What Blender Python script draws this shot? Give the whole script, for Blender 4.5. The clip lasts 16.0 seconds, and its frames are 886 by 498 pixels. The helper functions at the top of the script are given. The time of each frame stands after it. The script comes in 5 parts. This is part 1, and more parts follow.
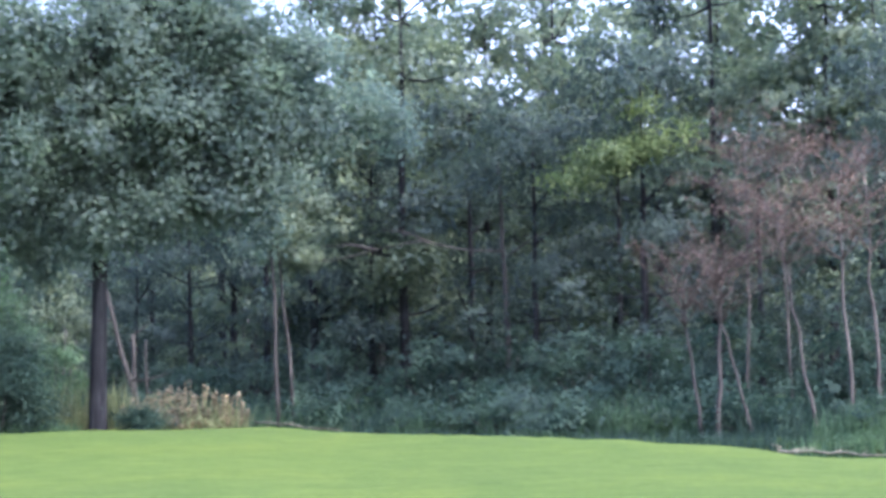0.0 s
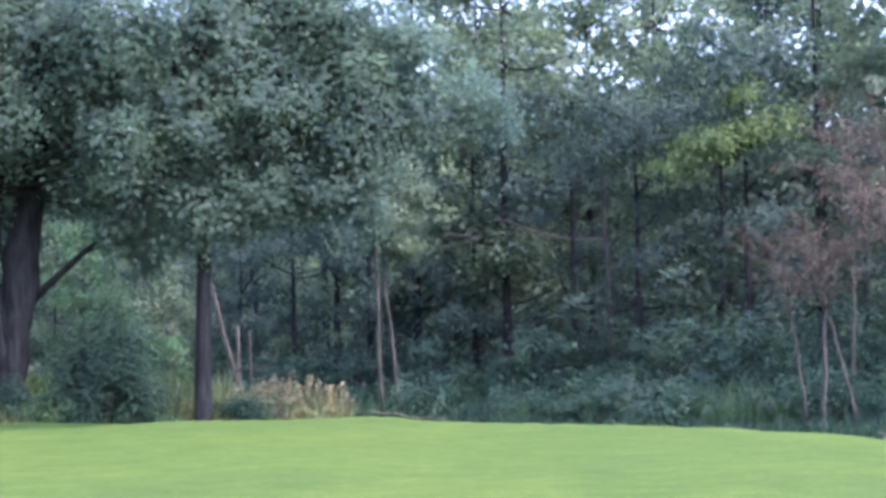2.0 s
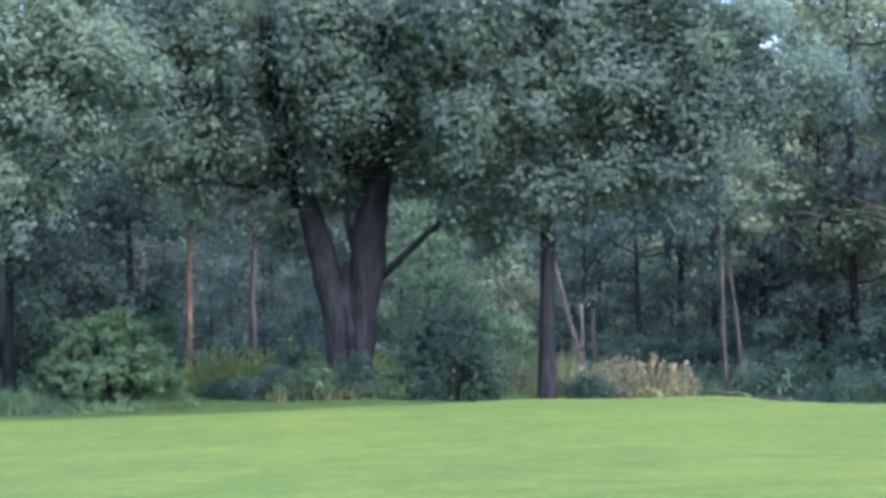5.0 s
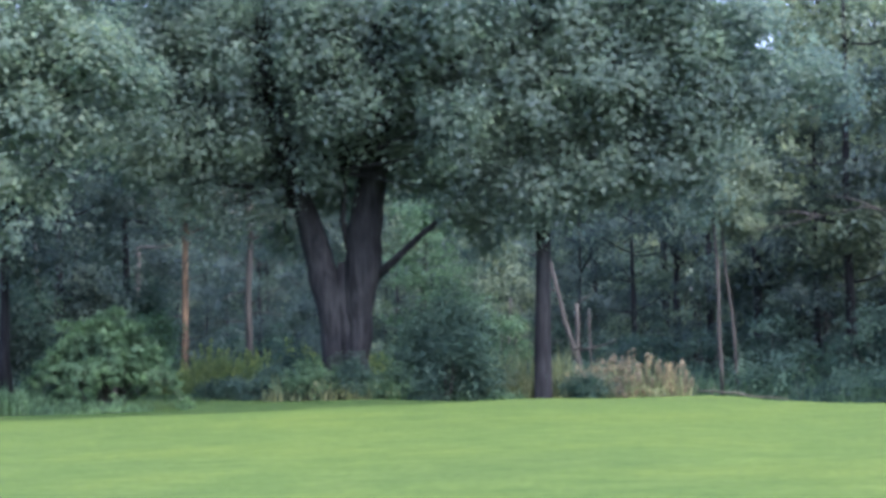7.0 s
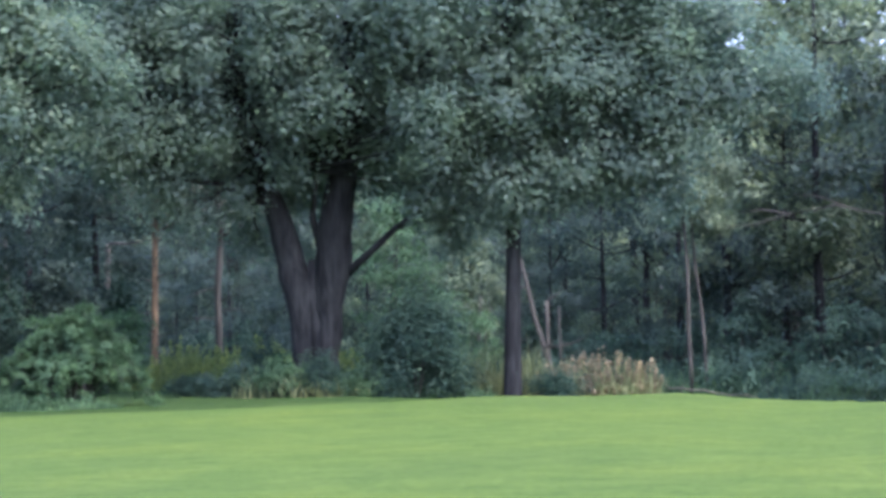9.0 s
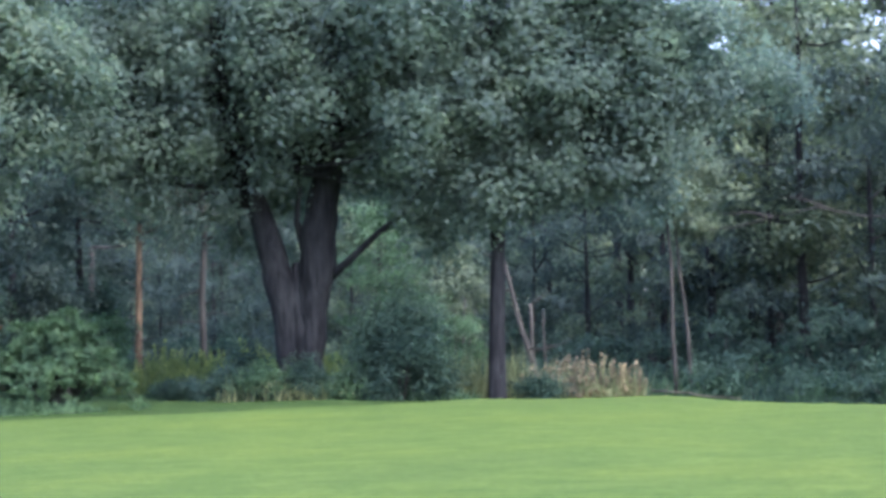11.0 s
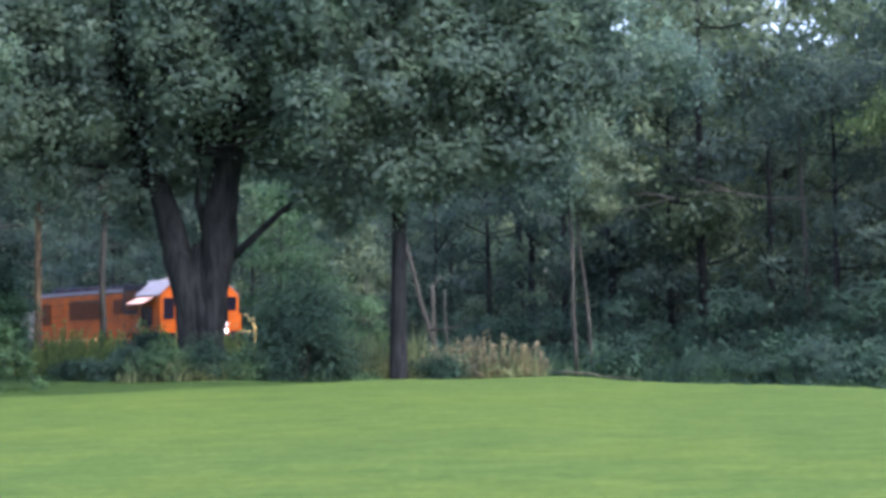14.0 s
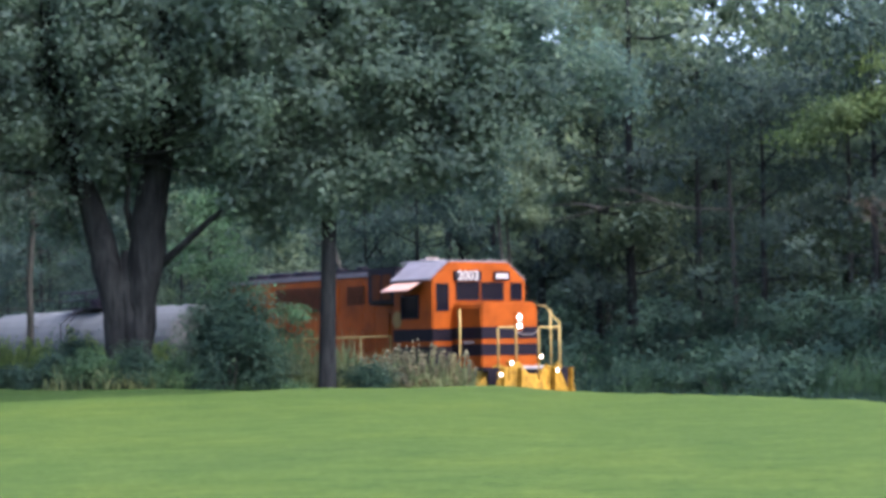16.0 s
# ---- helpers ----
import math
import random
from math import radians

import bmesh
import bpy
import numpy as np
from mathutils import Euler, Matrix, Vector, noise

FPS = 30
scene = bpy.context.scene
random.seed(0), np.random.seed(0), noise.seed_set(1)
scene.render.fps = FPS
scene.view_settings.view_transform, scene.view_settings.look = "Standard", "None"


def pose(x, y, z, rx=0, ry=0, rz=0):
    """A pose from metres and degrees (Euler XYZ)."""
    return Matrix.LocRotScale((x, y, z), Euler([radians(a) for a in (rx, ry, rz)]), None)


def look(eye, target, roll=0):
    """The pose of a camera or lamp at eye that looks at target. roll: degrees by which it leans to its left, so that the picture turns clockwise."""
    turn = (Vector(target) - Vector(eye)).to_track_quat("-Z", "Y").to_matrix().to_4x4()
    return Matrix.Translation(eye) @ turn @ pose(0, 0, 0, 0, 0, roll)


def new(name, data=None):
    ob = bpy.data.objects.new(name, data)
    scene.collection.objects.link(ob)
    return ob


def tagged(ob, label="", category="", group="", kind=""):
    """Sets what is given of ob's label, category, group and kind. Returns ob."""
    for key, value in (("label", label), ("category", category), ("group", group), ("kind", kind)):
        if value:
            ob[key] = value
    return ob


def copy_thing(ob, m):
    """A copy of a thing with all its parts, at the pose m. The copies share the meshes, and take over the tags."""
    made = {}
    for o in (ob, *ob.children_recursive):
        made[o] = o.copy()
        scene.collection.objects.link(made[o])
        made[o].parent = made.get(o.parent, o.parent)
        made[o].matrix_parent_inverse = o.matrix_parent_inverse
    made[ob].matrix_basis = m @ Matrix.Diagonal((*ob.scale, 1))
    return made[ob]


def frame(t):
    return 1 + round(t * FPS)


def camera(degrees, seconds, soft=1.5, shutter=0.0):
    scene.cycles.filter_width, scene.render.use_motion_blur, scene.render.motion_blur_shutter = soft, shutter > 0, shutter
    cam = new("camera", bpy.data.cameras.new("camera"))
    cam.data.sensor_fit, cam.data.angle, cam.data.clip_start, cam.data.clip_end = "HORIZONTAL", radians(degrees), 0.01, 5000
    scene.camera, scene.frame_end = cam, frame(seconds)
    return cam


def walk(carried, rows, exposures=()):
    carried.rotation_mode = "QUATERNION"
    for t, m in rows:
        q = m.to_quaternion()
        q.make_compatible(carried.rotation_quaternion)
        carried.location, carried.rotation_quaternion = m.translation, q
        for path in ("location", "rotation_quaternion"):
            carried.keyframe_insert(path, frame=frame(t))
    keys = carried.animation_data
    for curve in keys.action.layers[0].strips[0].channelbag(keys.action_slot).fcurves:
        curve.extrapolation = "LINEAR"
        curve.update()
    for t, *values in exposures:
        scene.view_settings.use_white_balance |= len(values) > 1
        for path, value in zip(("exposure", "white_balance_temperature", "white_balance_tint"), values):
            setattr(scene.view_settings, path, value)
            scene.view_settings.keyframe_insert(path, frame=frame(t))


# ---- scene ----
# ---------------------------------------------------------------- camera
EYE = Vector((0.0, 0.0, 1.6))
cam = camera(21.46, 16.0, soft=3.7)
# seconds, heading to the right of +y, upward tilt, lean to the right (degrees)
HEADINGS = [
    (0.0, 5.575, 3.634, 0.969),
    (0.5, 5.022, 3.936, 1.181),
    (1.0, 3.725, 3.325, 1.463),
    (1.5, 3.053, 3.535, 1.338),
    (2.0, 3.056, 3.414, 1.242),
    (2.5, 1.269, 3.715, 1.070),
    (3.0, -1.633, 3.678, 0.921),
    (3.5, -4.496, 3.620, 1.027),
    (4.0, -5.042, 3.509, 1.048),
    (4.5, -5.254, 3.272, 0.997),
    (4.7, -5.322, 3.056, 0.992),
    (6.8, -5.425, 3.051, 0.913),
    (7.0, -5.256, 3.048, 1.011),
    (7.5, -4.908, 3.099, 1.007),
    (8.0, -4.652, 2.984, 0.868),
    (10.5, -4.319, 2.968, 1.016),
    (11.0, -4.136, 3.037, 1.052),
    (11.5, -3.989, 3.031, 1.195),
    (12.0, -3.696, 3.045, 1.258),
    (12.5, -3.083, 2.966, 1.209),
    (13.0, -2.560, 2.807, 1.052),
    (13.5, -2.034, 2.779, 1.147),
    (14.0, -1.729, 2.520, 1.020),
    (14.5, -1.433, 2.321, 1.065),
    (15.0, -0.999, 2.526, 1.285),
    (15.5, -0.620, 2.730, 1.317),
    (16.0, 0.000, 2.712, 0.80),
]


def aim(az, el, lean):
    a, e = radians(az), radians(el)
    way = Vector((math.sin(a) * math.cos(e), math.cos(a) * math.cos(e), math.sin(e)))
    return look(EYE, EYE + way * 60, -lean)


walk(cam, [(t, aim(a, e, r)) for t, a, e, r in HEADINGS],
     exposures=[(0.0, 3.10, 5650, 37), (4.0, 3.07, 5550, 36), (8.0, 2.87, 5620, 33), (13.0, 2.92, 5650, 31), (14.5, 2.48, 5850, 25), (16.0, 2.46, 5850, 25)])
# ---------------------------------------------------------------- light
SUN_EL, SUN_AZ = radians(50), radians(140)      # azimuth clockwise from +y
world = bpy.data.worlds.new("hazy_sky")
scene.world = world
world.use_nodes = True
wn, wl = world.node_tree.nodes, world.node_tree.links
sky = wn.new("ShaderNodeTexSky")
sky.sky_type, sky.sun_disc = 'NISHITA', False
sky.sun_elevation, sky.sun_rotation = SUN_EL, SUN_AZ
sky.air_density, sky.dust_density, sky.ozone_density = 1.0, 4.5, 1.6
wn["Background"].inputs["Strength"].default_value = 0.145
wl.new(sky.outputs["Color"], wn["Background"].inputs["Color"])
sun_data = bpy.data.lights.new("sun", 'SUN')
sun_data.energy, sun_data.angle, sun_data.color = 0.65, radians(22), (1.0, 0.94, 0.84)
sun = new("sun", sun_data)
sun_from = Vector((math.sin(SUN_AZ) * math.cos(SUN_EL), math.cos(SUN_AZ) * math.cos(SUN_EL), math.sin(SUN_EL)))
sun.matrix_world = look(sun_from * 200, (0, 0, 0))


# ---------------------------------------------------------------- materials
def nodes_of(name):
    m = bpy.data.materials.new(name)
    m.use_nodes = True
    nt = m.node_tree
    return m, nt, nt.nodes["Principled BSDF"]


def noise_mix(nt, scale, stops, detail=4.0, coord="Object", stretch=(1, 1, 1), rough=0.6):
    tc = nt.nodes.new("ShaderNodeTexCoord")
    mp = nt.nodes.new("ShaderNodeMapping")
    mp.inputs["Scale"].default_value = stretch
    nz = nt.nodes.new("ShaderNodeTexNoise")
    nz.inputs["Scale"].default_value, nz.inputs["Detail"].default_value = scale, detail
    nz.inputs["Roughness"].default_value = rough
    nt.links.new(tc.outputs[coord], mp.inputs["Vector"])
    nt.links.new(mp.outputs["Vector"], nz.inputs["Vector"])
    rp = nt.nodes.new("ShaderNodeValToRGB")
    els = rp.color_ramp.elements
    els[0].position, els[0].color = stops[0][0], (*stops[0][1], 1)
    els[1].position, els[1].color = stops[-1][0], (*stops[-1][1], 1)
    for pos, col in stops[1:-1]:
        els.new(pos).color = (*col, 1)
    nt.links.new(nz.outputs["Fac"], rp.inputs["Fac"])
    return rp.outputs["Color"], nz.outputs["Fac"]


def mix_color(nt, a, b, fac, kind='MIX'):
    mx = nt.nodes.new("ShaderNodeMix")
    mx.data_type, mx.blend_type = 'RGBA', kind
    for key, v in (("A", a), ("B", b)):
        sock = [s for s in mx.inputs if s.name == key and s.type == 'RGBA'][0]
        if isinstance(v, tuple):
            sock.default_value = (*v, 1)
        else:
            nt.links.new(v, sock)
    fs = [s for s in mx.inputs if s.name == "Factor" and s.type == 'VALUE'][0]
    if isinstance(fac, float):
        fs.default_value = fac
    else:
        nt.links.new(fac, fs)
    return [s for s in mx.outputs if s.type == 'RGBA'][0]


def bump(nt, bsdf, height, strength, dist=0.02):
    bp = nt.nodes.new("ShaderNodeBump")
    bp.inputs["Strength"].default_value, bp.inputs["Distance"].default_value = strength, dist
    nt.links.new(height, bp.inputs["Height"])
    nt.links.new(bp.outputs["Normal"], bsdf.inputs["Normal"])


def plain(name, color, rough=0.6, metal=0.0, grime=0.25, scale=3.0):
    """Paint or metal with uneven dirt at two scales."""
    m, nt, b = nodes_of(name)
    dark = tuple(c * (1 - grime) for c in color)
    lite = tuple(min(1, c * (1 + grime * 0.35)) for c in color)
    col, fac = noise_mix(nt, scale, [(0.3, dark), (0.55, color), (0.75, lite)], 6)
    nt.links.new(col, b.inputs["Base Color"])
    b.inputs["Roughness"].default_value, b.inputs["Metallic"].default_value = rough, metal
    b.inputs["Specular IOR Level"].default_value = 0.09
    fine, ff = noise_mix(nt, scale * 14, [(0.3, (0, 0, 0)), (0.7, (1, 1, 1))], 3)
    bump(nt, b, ff, 0.08, 0.01)
    return m


def leaf_material(name, dark, mid, light, gloss=0.5, translucent=0.5):
    """Leaves: each one its own shade of green, partly translucent, with a dull sheen."""
    m, nt, b = nodes_of(name)
    geo = nt.nodes.new("ShaderNodeNewGeometry")
    glow_tint = (1.06, 1.14, 0.94)
    rp = nt.nodes.new("ShaderNodeValToRGB")
    els = rp.color_ramp.elements
    els[0].position, els[0].color = 0.0, (*dark, 1)
    els[1].position, els[1].color = 1.0, (*light, 1)
    els.new(0.6).color = (*mid, 1)
    nt.links.new(geo.outputs["Random Per Island"], rp.inputs["Fac"])
    patch, pf = noise_mix(nt, 0.9, [(0.34, (0.78, 0.82, 0.90)), (0.66, (1.20, 1.18, 1.04))], 3)
    # sparse pale spots: glints of light painted into the leaf colour
    tips, tf = noise_mix(nt, 3.2, [(0.36, (0.88, 0.90, 0.94)), (0.58, (1.0, 1.0, 1.0)), (0.66, (1.22, 1.2, 1.12)), (0.76, (1.75, 1.70, 1.45))], 3)
    col = mix_color(nt, mix_color(nt, rp.outputs["Color"], patch, 1.0, 'MULTIPLY'), tips, 1.0, 'MULTIPLY')
    nt.links.new(col, b.inputs["Base Color"])
    b.inputs["Roughness"].default_value = gloss
    b.inputs["Specular IOR Level"].default_value = 0.06
    tr = nt.nodes.new("ShaderNodeBsdfTranslucent")
    warm = mix_color(nt, col, glow_tint, 1.0, 'MULTIPLY')
    nt.links.new(warm, tr.inputs["Color"])
    ms = nt.nodes.new("ShaderNodeMixShader")
    ms.inputs["Fac"].default_value = translucent
    nt.links.new(b.outputs["BSDF"], ms.inputs[1])
    nt.links.new(tr.outputs["BSDF"], ms.inputs[2])
    nt.links.new(ms.outputs["Shader"], nt.nodes["Material Output"].inputs["Surface"])
    return m


def bark_material(name, dark, light, rough=0.9):
    m, nt, b = nodes_of(name)
    col, fac = noise_mix(nt, 9.0, [(0.35, dark), (0.65, light)], 6, stretch=(1, 1, 0.16))
    big, bf = noise_mix(nt, 0.9, [(0.3, (0.6, 0.6, 0.62)), (0.7, (1.15, 1.12, 1.05))], 3)
    nt.links.new(mix_color(nt, col, big, 1.0, 'MULTIPLY'), b.inputs["Base Color"])
    b.inputs["Roughness"].default_value = rough
    b.inputs["Specular IOR Level"].default_value = 0.08
    bump(nt, b, fac, 1.0, 0.06)
    return m


# extra blue in the maple greens stands in for haze
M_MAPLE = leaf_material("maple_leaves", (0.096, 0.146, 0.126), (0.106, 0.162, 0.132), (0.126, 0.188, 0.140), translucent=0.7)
M_LIGHT = leaf_material("pale_leaves", (0.094, 0.148, 0.118), (0.106, 0.164, 0.122), (0.138, 0.194, 0.132), translucent=0.65)
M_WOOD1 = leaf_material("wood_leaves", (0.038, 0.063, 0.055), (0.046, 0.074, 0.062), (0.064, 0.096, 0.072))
M_WOOD2 = leaf_material("olive_wood_leaves", (0.082, 0.122, 0.086), (0.102, 0.146, 0.096), (0.138, 0.182, 0.110))
M_LIME = leaf_material("yellow_green_leaves", (0.074, 0.116, 0.052), (0.100, 0.152, 0.062), (0.146, 0.198, 0.082))
M_SHRUB = leaf_material("shrub_leaves", (0.042, 0.086, 0.046), (0.052, 0.104, 0.054), (0.074, 0.132, 0.070))
# an evergreen's dark green, lowered further to stand in for understory shade
M_YEW = leaf_material("dark_shrub_leaves", (0.021, 0.046, 0.036), (0.030, 0.061, 0.046), (0.048, 0.086, 0.060))
M_WEED = leaf_material("weed_leaves", (0.072, 0.098, 0.050), (0.112, 0.142, 0.070), (0.185, 0.205, 0.105))
M_GOLD = leaf_material("goldenrod_leaves", (0.088, 0.132, 0.046), (0.130, 0.178, 0.060), (0.210, 0.250, 0.088))
M_TAN = leaf_material("tan_seed_heads", (0.078, 0.073, 0.046), (0.118, 0.110, 0.068), (0.165, 0.150, 0.095), 0.7, 0.25)
M_RUST = leaf_material("withered_leaves", (0.066, 0.051, 0.041), (0.094, 0.072, 0.056), (0.125, 0.098, 0.074), 0.8, 0.3)
M_NEEDLE = leaf_material("pine_needles", (0.055, 0.080, 0.066), (0.080, 0.110, 0.084), (0.120, 0.150, 0.100), 0.6, 0.15)
M_BARK = bark_material("grey_brown_bark", (0.021, 0.024, 0.021), (0.056, 0.060, 0.053))
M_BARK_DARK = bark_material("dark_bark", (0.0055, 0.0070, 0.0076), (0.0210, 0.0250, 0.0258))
M_BARK_PINE = bark_material("orange_pine_bark", (0.030, 0.026, 0.018), (0.135, 0.108, 0.068))
M_DRIFT = bark_material("bleached_wood", (0.085, 0.090, 0.062), (0.185, 0.192, 0.135))
M_TWIG = bark_material("withered_twig_bark", (0.046, 0.042, 0.035), (0.100, 0.090, 0.073))
M_BARK_PALE = bark_material("pale_bark", (0.032, 0.034, 0.030), (0.080, 0.082, 0.072))


def ground_material():
    m, nt, b = nodes_of("lawn_floor_and_tree_shade")
    grass, gf = noise_mix(nt, 0.30, [(0.3, (0.0375, 0.0665, 0.0165)), (0.5, (0.0425, 0.0740, 0.0170)), (0.7, (0.0505, 0.0805, 0.0170))], 4, stretch=(0.8, 1, 1))
    fine, ff = noise_mix(nt, 9.0, [(0.25, (0.5, 0.58, 0.5)), (0.5, (1.0, 1.0, 1.0)), (0.8, (1.5, 1.4, 1.25))], 6)
    tuft, tf = noise_mix(nt, 1.6, [(0.3, (0.70, 0.80, 0.78)), (0.7, (1.28, 1.18, 1.1))], 6, stretch=(0.8, 1, 1))
    dry, df = noise_mix(nt, 0.12, [(0.48, (1, 1, 1)), (0.72, (1.12, 1.05, 0.95))], 3, stretch=(0.8, 1, 1))
    grass = mix_color(nt, grass, fine, 0.8, 'MULTIPLY')
    grass = mix_color(nt, grass, tuft, 0.9, 'MULTIPLY')
    grass = mix_color(nt, grass, dry, 0.8, 'MULTIPLY')
    # woodland floor; also stands in for the trees' shade on the lawn's left
    floor_and_shade, sf = noise_mix(nt, 1.6, [(0.3, (0.013, 0.030, 0.008)), (0.55, (0.021, 0.043, 0.011)), (0.8, (0.033, 0.050, 0.016))], 6)
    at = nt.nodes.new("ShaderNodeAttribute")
    at.attribute_name = "lit_lawn"
    nt.links.new(mix_color(nt, floor_and_shade, grass, at.outputs["Fac"]), b.inputs["Base Color"])
    b.inputs["Roughness"].default_value = 0.9
    b.inputs["Specular IOR Level"].default_value = 0.03
    bump(nt, b, ff, 0.6, 0.05)
    return m


M_GROUND = ground_material()


# ---------------------------------------------------------------- mesh tools
def mesh_of(name, verts, faces, material, smooth=False):
    me = bpy.data.meshes.new(name)
    me.from_pydata(verts, [], faces)
    me.materials.append(material)
    if smooth:
        me.polygons.foreach_set("use_smooth", [True] * len(me.polygons))
    me.update()
    return me


def part(name, bm, material, parent, label=""):
    """Links a bmesh, or a mesh, as one object under a thing or a part."""
    if isinstance(bm, bpy.types.Mesh):
        me = bm
    else:
        me = bpy.data.meshes.new(name)
        bm.to_mesh(me)
        bm.free()
        me.materials.append(material)
    ob = new(name, me)
    ob.parent = parent
    return tagged(ob, label) if label else ob


def thing(name, label, category, m, group="", kind=""):
    ob = new(name)
    ob.empty_display_size = 0.3
    ob.matrix_basis = m
    return tagged(ob, label, category, group, kind)


class Tubes:
    """Gathers tapered tubes of wood into one mesh."""

    def __init__(self):
        self.v, self.f = [], []

    def add(self, pts, radii, sides=8):
        pts = [Vector(p) for p in pts]
        base = len(self.v)
        side = Vector((1, 0.13, 0.07))
        for i, p in enumerate(pts):
            d = (pts[min(i + 1, len(pts) - 1)] - pts[max(i - 1, 0)]).normalized()
            u = (side - d * side.dot(d)).normalized()
            w = d.cross(u)
            for k in range(sides):
                a = 2 * math.pi * k / sides
                self.v.append(p + (u * math.cos(a) + w * math.sin(a)) * radii[i])
        for i in range(len(pts) - 1):
            for k in range(sides):
                a, b = base + i * sides + k, base + i * sides + (k + 1) % sides
                self.f.append((a, b, b + sides, a + sides))
        self.f.append(tuple(base + (len(pts) - 1) * sides + k for k in range(sides)))
        self.f.append(tuple(base + k for k in reversed(range(sides))))

    def mesh(self, name, material):
        return mesh_of(name, [tuple(v) for v in self.v], self.f, material, True)


def bent(a, b, rng, sag=0.12, n=6, crook=0.08):
    """Points of a crooked limb from a to b."""
    a, b = Vector(a), Vector(b)
    ln = (b - a).length
    mid = (a + b) / 2 + Vector((rng.normal() * crook, rng.normal() * crook, -sag + rng.normal() * 0.05)) * ln
    out = []
    for i in range(n):
        u = i / (n - 1)
        p = a * (1 - u) ** 2 + mid * 2 * u * (1 - u) + b * u * u
        if 0 < i < n - 1:
            p += Vector(rng.normal(size=3)) * ln * 0.15 * crook
        out.append(p)
    return out


def taper(r0, r1, n):
    return [r0 + (r1 - r0) * i / (n - 1) for i in range(n)]


def leaf_mesh(name, lobes, count, size, rng, material, clump=0.32, per=40, wide=0.62, up=0.45, shell=0.55, droop=0.0, keep=None, tall=0.65):
    """A crown of single leaves: lobes (x, y, z, rx, ry, rz) hold sprays, and each spray holds leaves."""
    lobes = np.array(lobes, float)
    wgt = (lobes[:, 3] * lobes[:, 4] * lobes[:, 5]) ** 0.72
    k = max(1, count // per)
    which = rng.choice(len(lobes), k, p=wgt / wgt.sum())
    d = rng.normal(size=(k, 3))
    d /= np.linalg.norm(d, axis=1)[:, None]
    rad = shell + (1 - shell) * rng.random(k) ** 0.6
    cen = lobes[which, :3] + lobes[which, 3:] * d * rad[:, None]
    if keep is not None:
        ok = keep(cen)
        cen, d = cen[ok], d[ok]
        k = len(cen)
    flat = np.array((1.0, 1.0, tall)) * clump
    scale = 0.65 + 0.7 * rng.random(k)
    p = (cen[:, None, :] + rng.normal(size=(k, per, 3)) * flat * scale[:, None, None]).reshape(-1, 3)
    p[:, 2] -= droop * np.abs(rng.normal(size=len(p)))
    out = np.repeat(d, per, axis=0)
    spray = d * 0.55 + rng.normal(size=d.shape) * 0.27 + np.array((0, 0, up))
    n = np.repeat(spray, per, axis=0) + rng.normal(size=p.shape) * 0.14
    n /= np.linalg.norm(n, axis=1)[:, None]
    t = rng.normal(size=p.shape) + out * 0.7 - np.array((0, 0, 0.35))
    t -= n * np.sum(t * n, axis=1)[:, None]
    t /= np.linalg.norm(t, axis=1)[:, None]
    b = np.cross(n, t)
    ln = size * (0.6 + 0.8 * rng.random(len(p)))[:, None]
    v = np.empty((len(p), 4, 3))
    v[:, 0] = p - t * ln * 0.5
    v[:, 1] = p + b * ln * wide * 0.5 + n * ln * 0.06 + t * ln * 0.08
    v[:, 2] = p + t * ln * 0.55 - n * ln * 0.03
    v[:, 3] = p - b * ln * wide * 0.5 + n * ln * 0.06 + t * ln * 0.08
    m = len(p)
    me = bpy.data.meshes.new(name)
    me.vertices.add(m * 4)
    me.vertices.foreach_set("co", v.reshape(-1).astype(np.float32))
    me.loops.add(m * 4)
    me.loops.foreach_set("vertex_index", np.arange(m * 4, dtype=np.int32))
    me.polygons.add(m)
    me.polygons.foreach_set("loop_start", np.arange(0, m * 4, 4, dtype=np.int32))
    me.update(calc_edges=True)
    me.materials.append(material)
    return me


# ---------------------------------------------------------------- plan of the place
TRACK_0 = Vector((0.99, 64.6))                 # cab front of the engine at 16 s
FWD = Vector((0.548, -0.836))                  # the train's way
FAR = Vector((0.836, 0.548))                   # across the rails, away from the lawn
RAIL_Z = -0.27
YAW = math.degrees(math.atan2(FWD.y, FWD.x))
SPEED = 11.15


def on_track(s, off=0.0):
    """s metres behind the cab's place at 16 s, off metres beyond the rails."""
    return TRACK_0 - FWD * s + FAR * off


EDGE = [(-180, -0.9), (-16, -0.95), (-12, -0.84), (-7, -0.74), (-3, -0.65), (1, -0.68), (5, -0.76), (7, -0.84), (11, -1.07), (16, -1.58), (22, -1.9), (180, -1.9)]


def crest(az):
    """Distance and height of the lawn's brow in a direction (degrees)."""
    e = float(np.interp(az, [p[0] for p in EDGE], [p[1] for p in EDGE]))
    a = radians(max(-40.0, min(60.0, az)))
    way = Vector((math.sin(a), math.cos(a)))
    reach = TRACK_0.dot(FAR) / max(0.25, way.dot(FAR)) if way.dot(FAR) > 0 else 400.0
    r = min(51.0, reach - 8.5)
    return r, 1.6 + r * math.tan(radians(e))


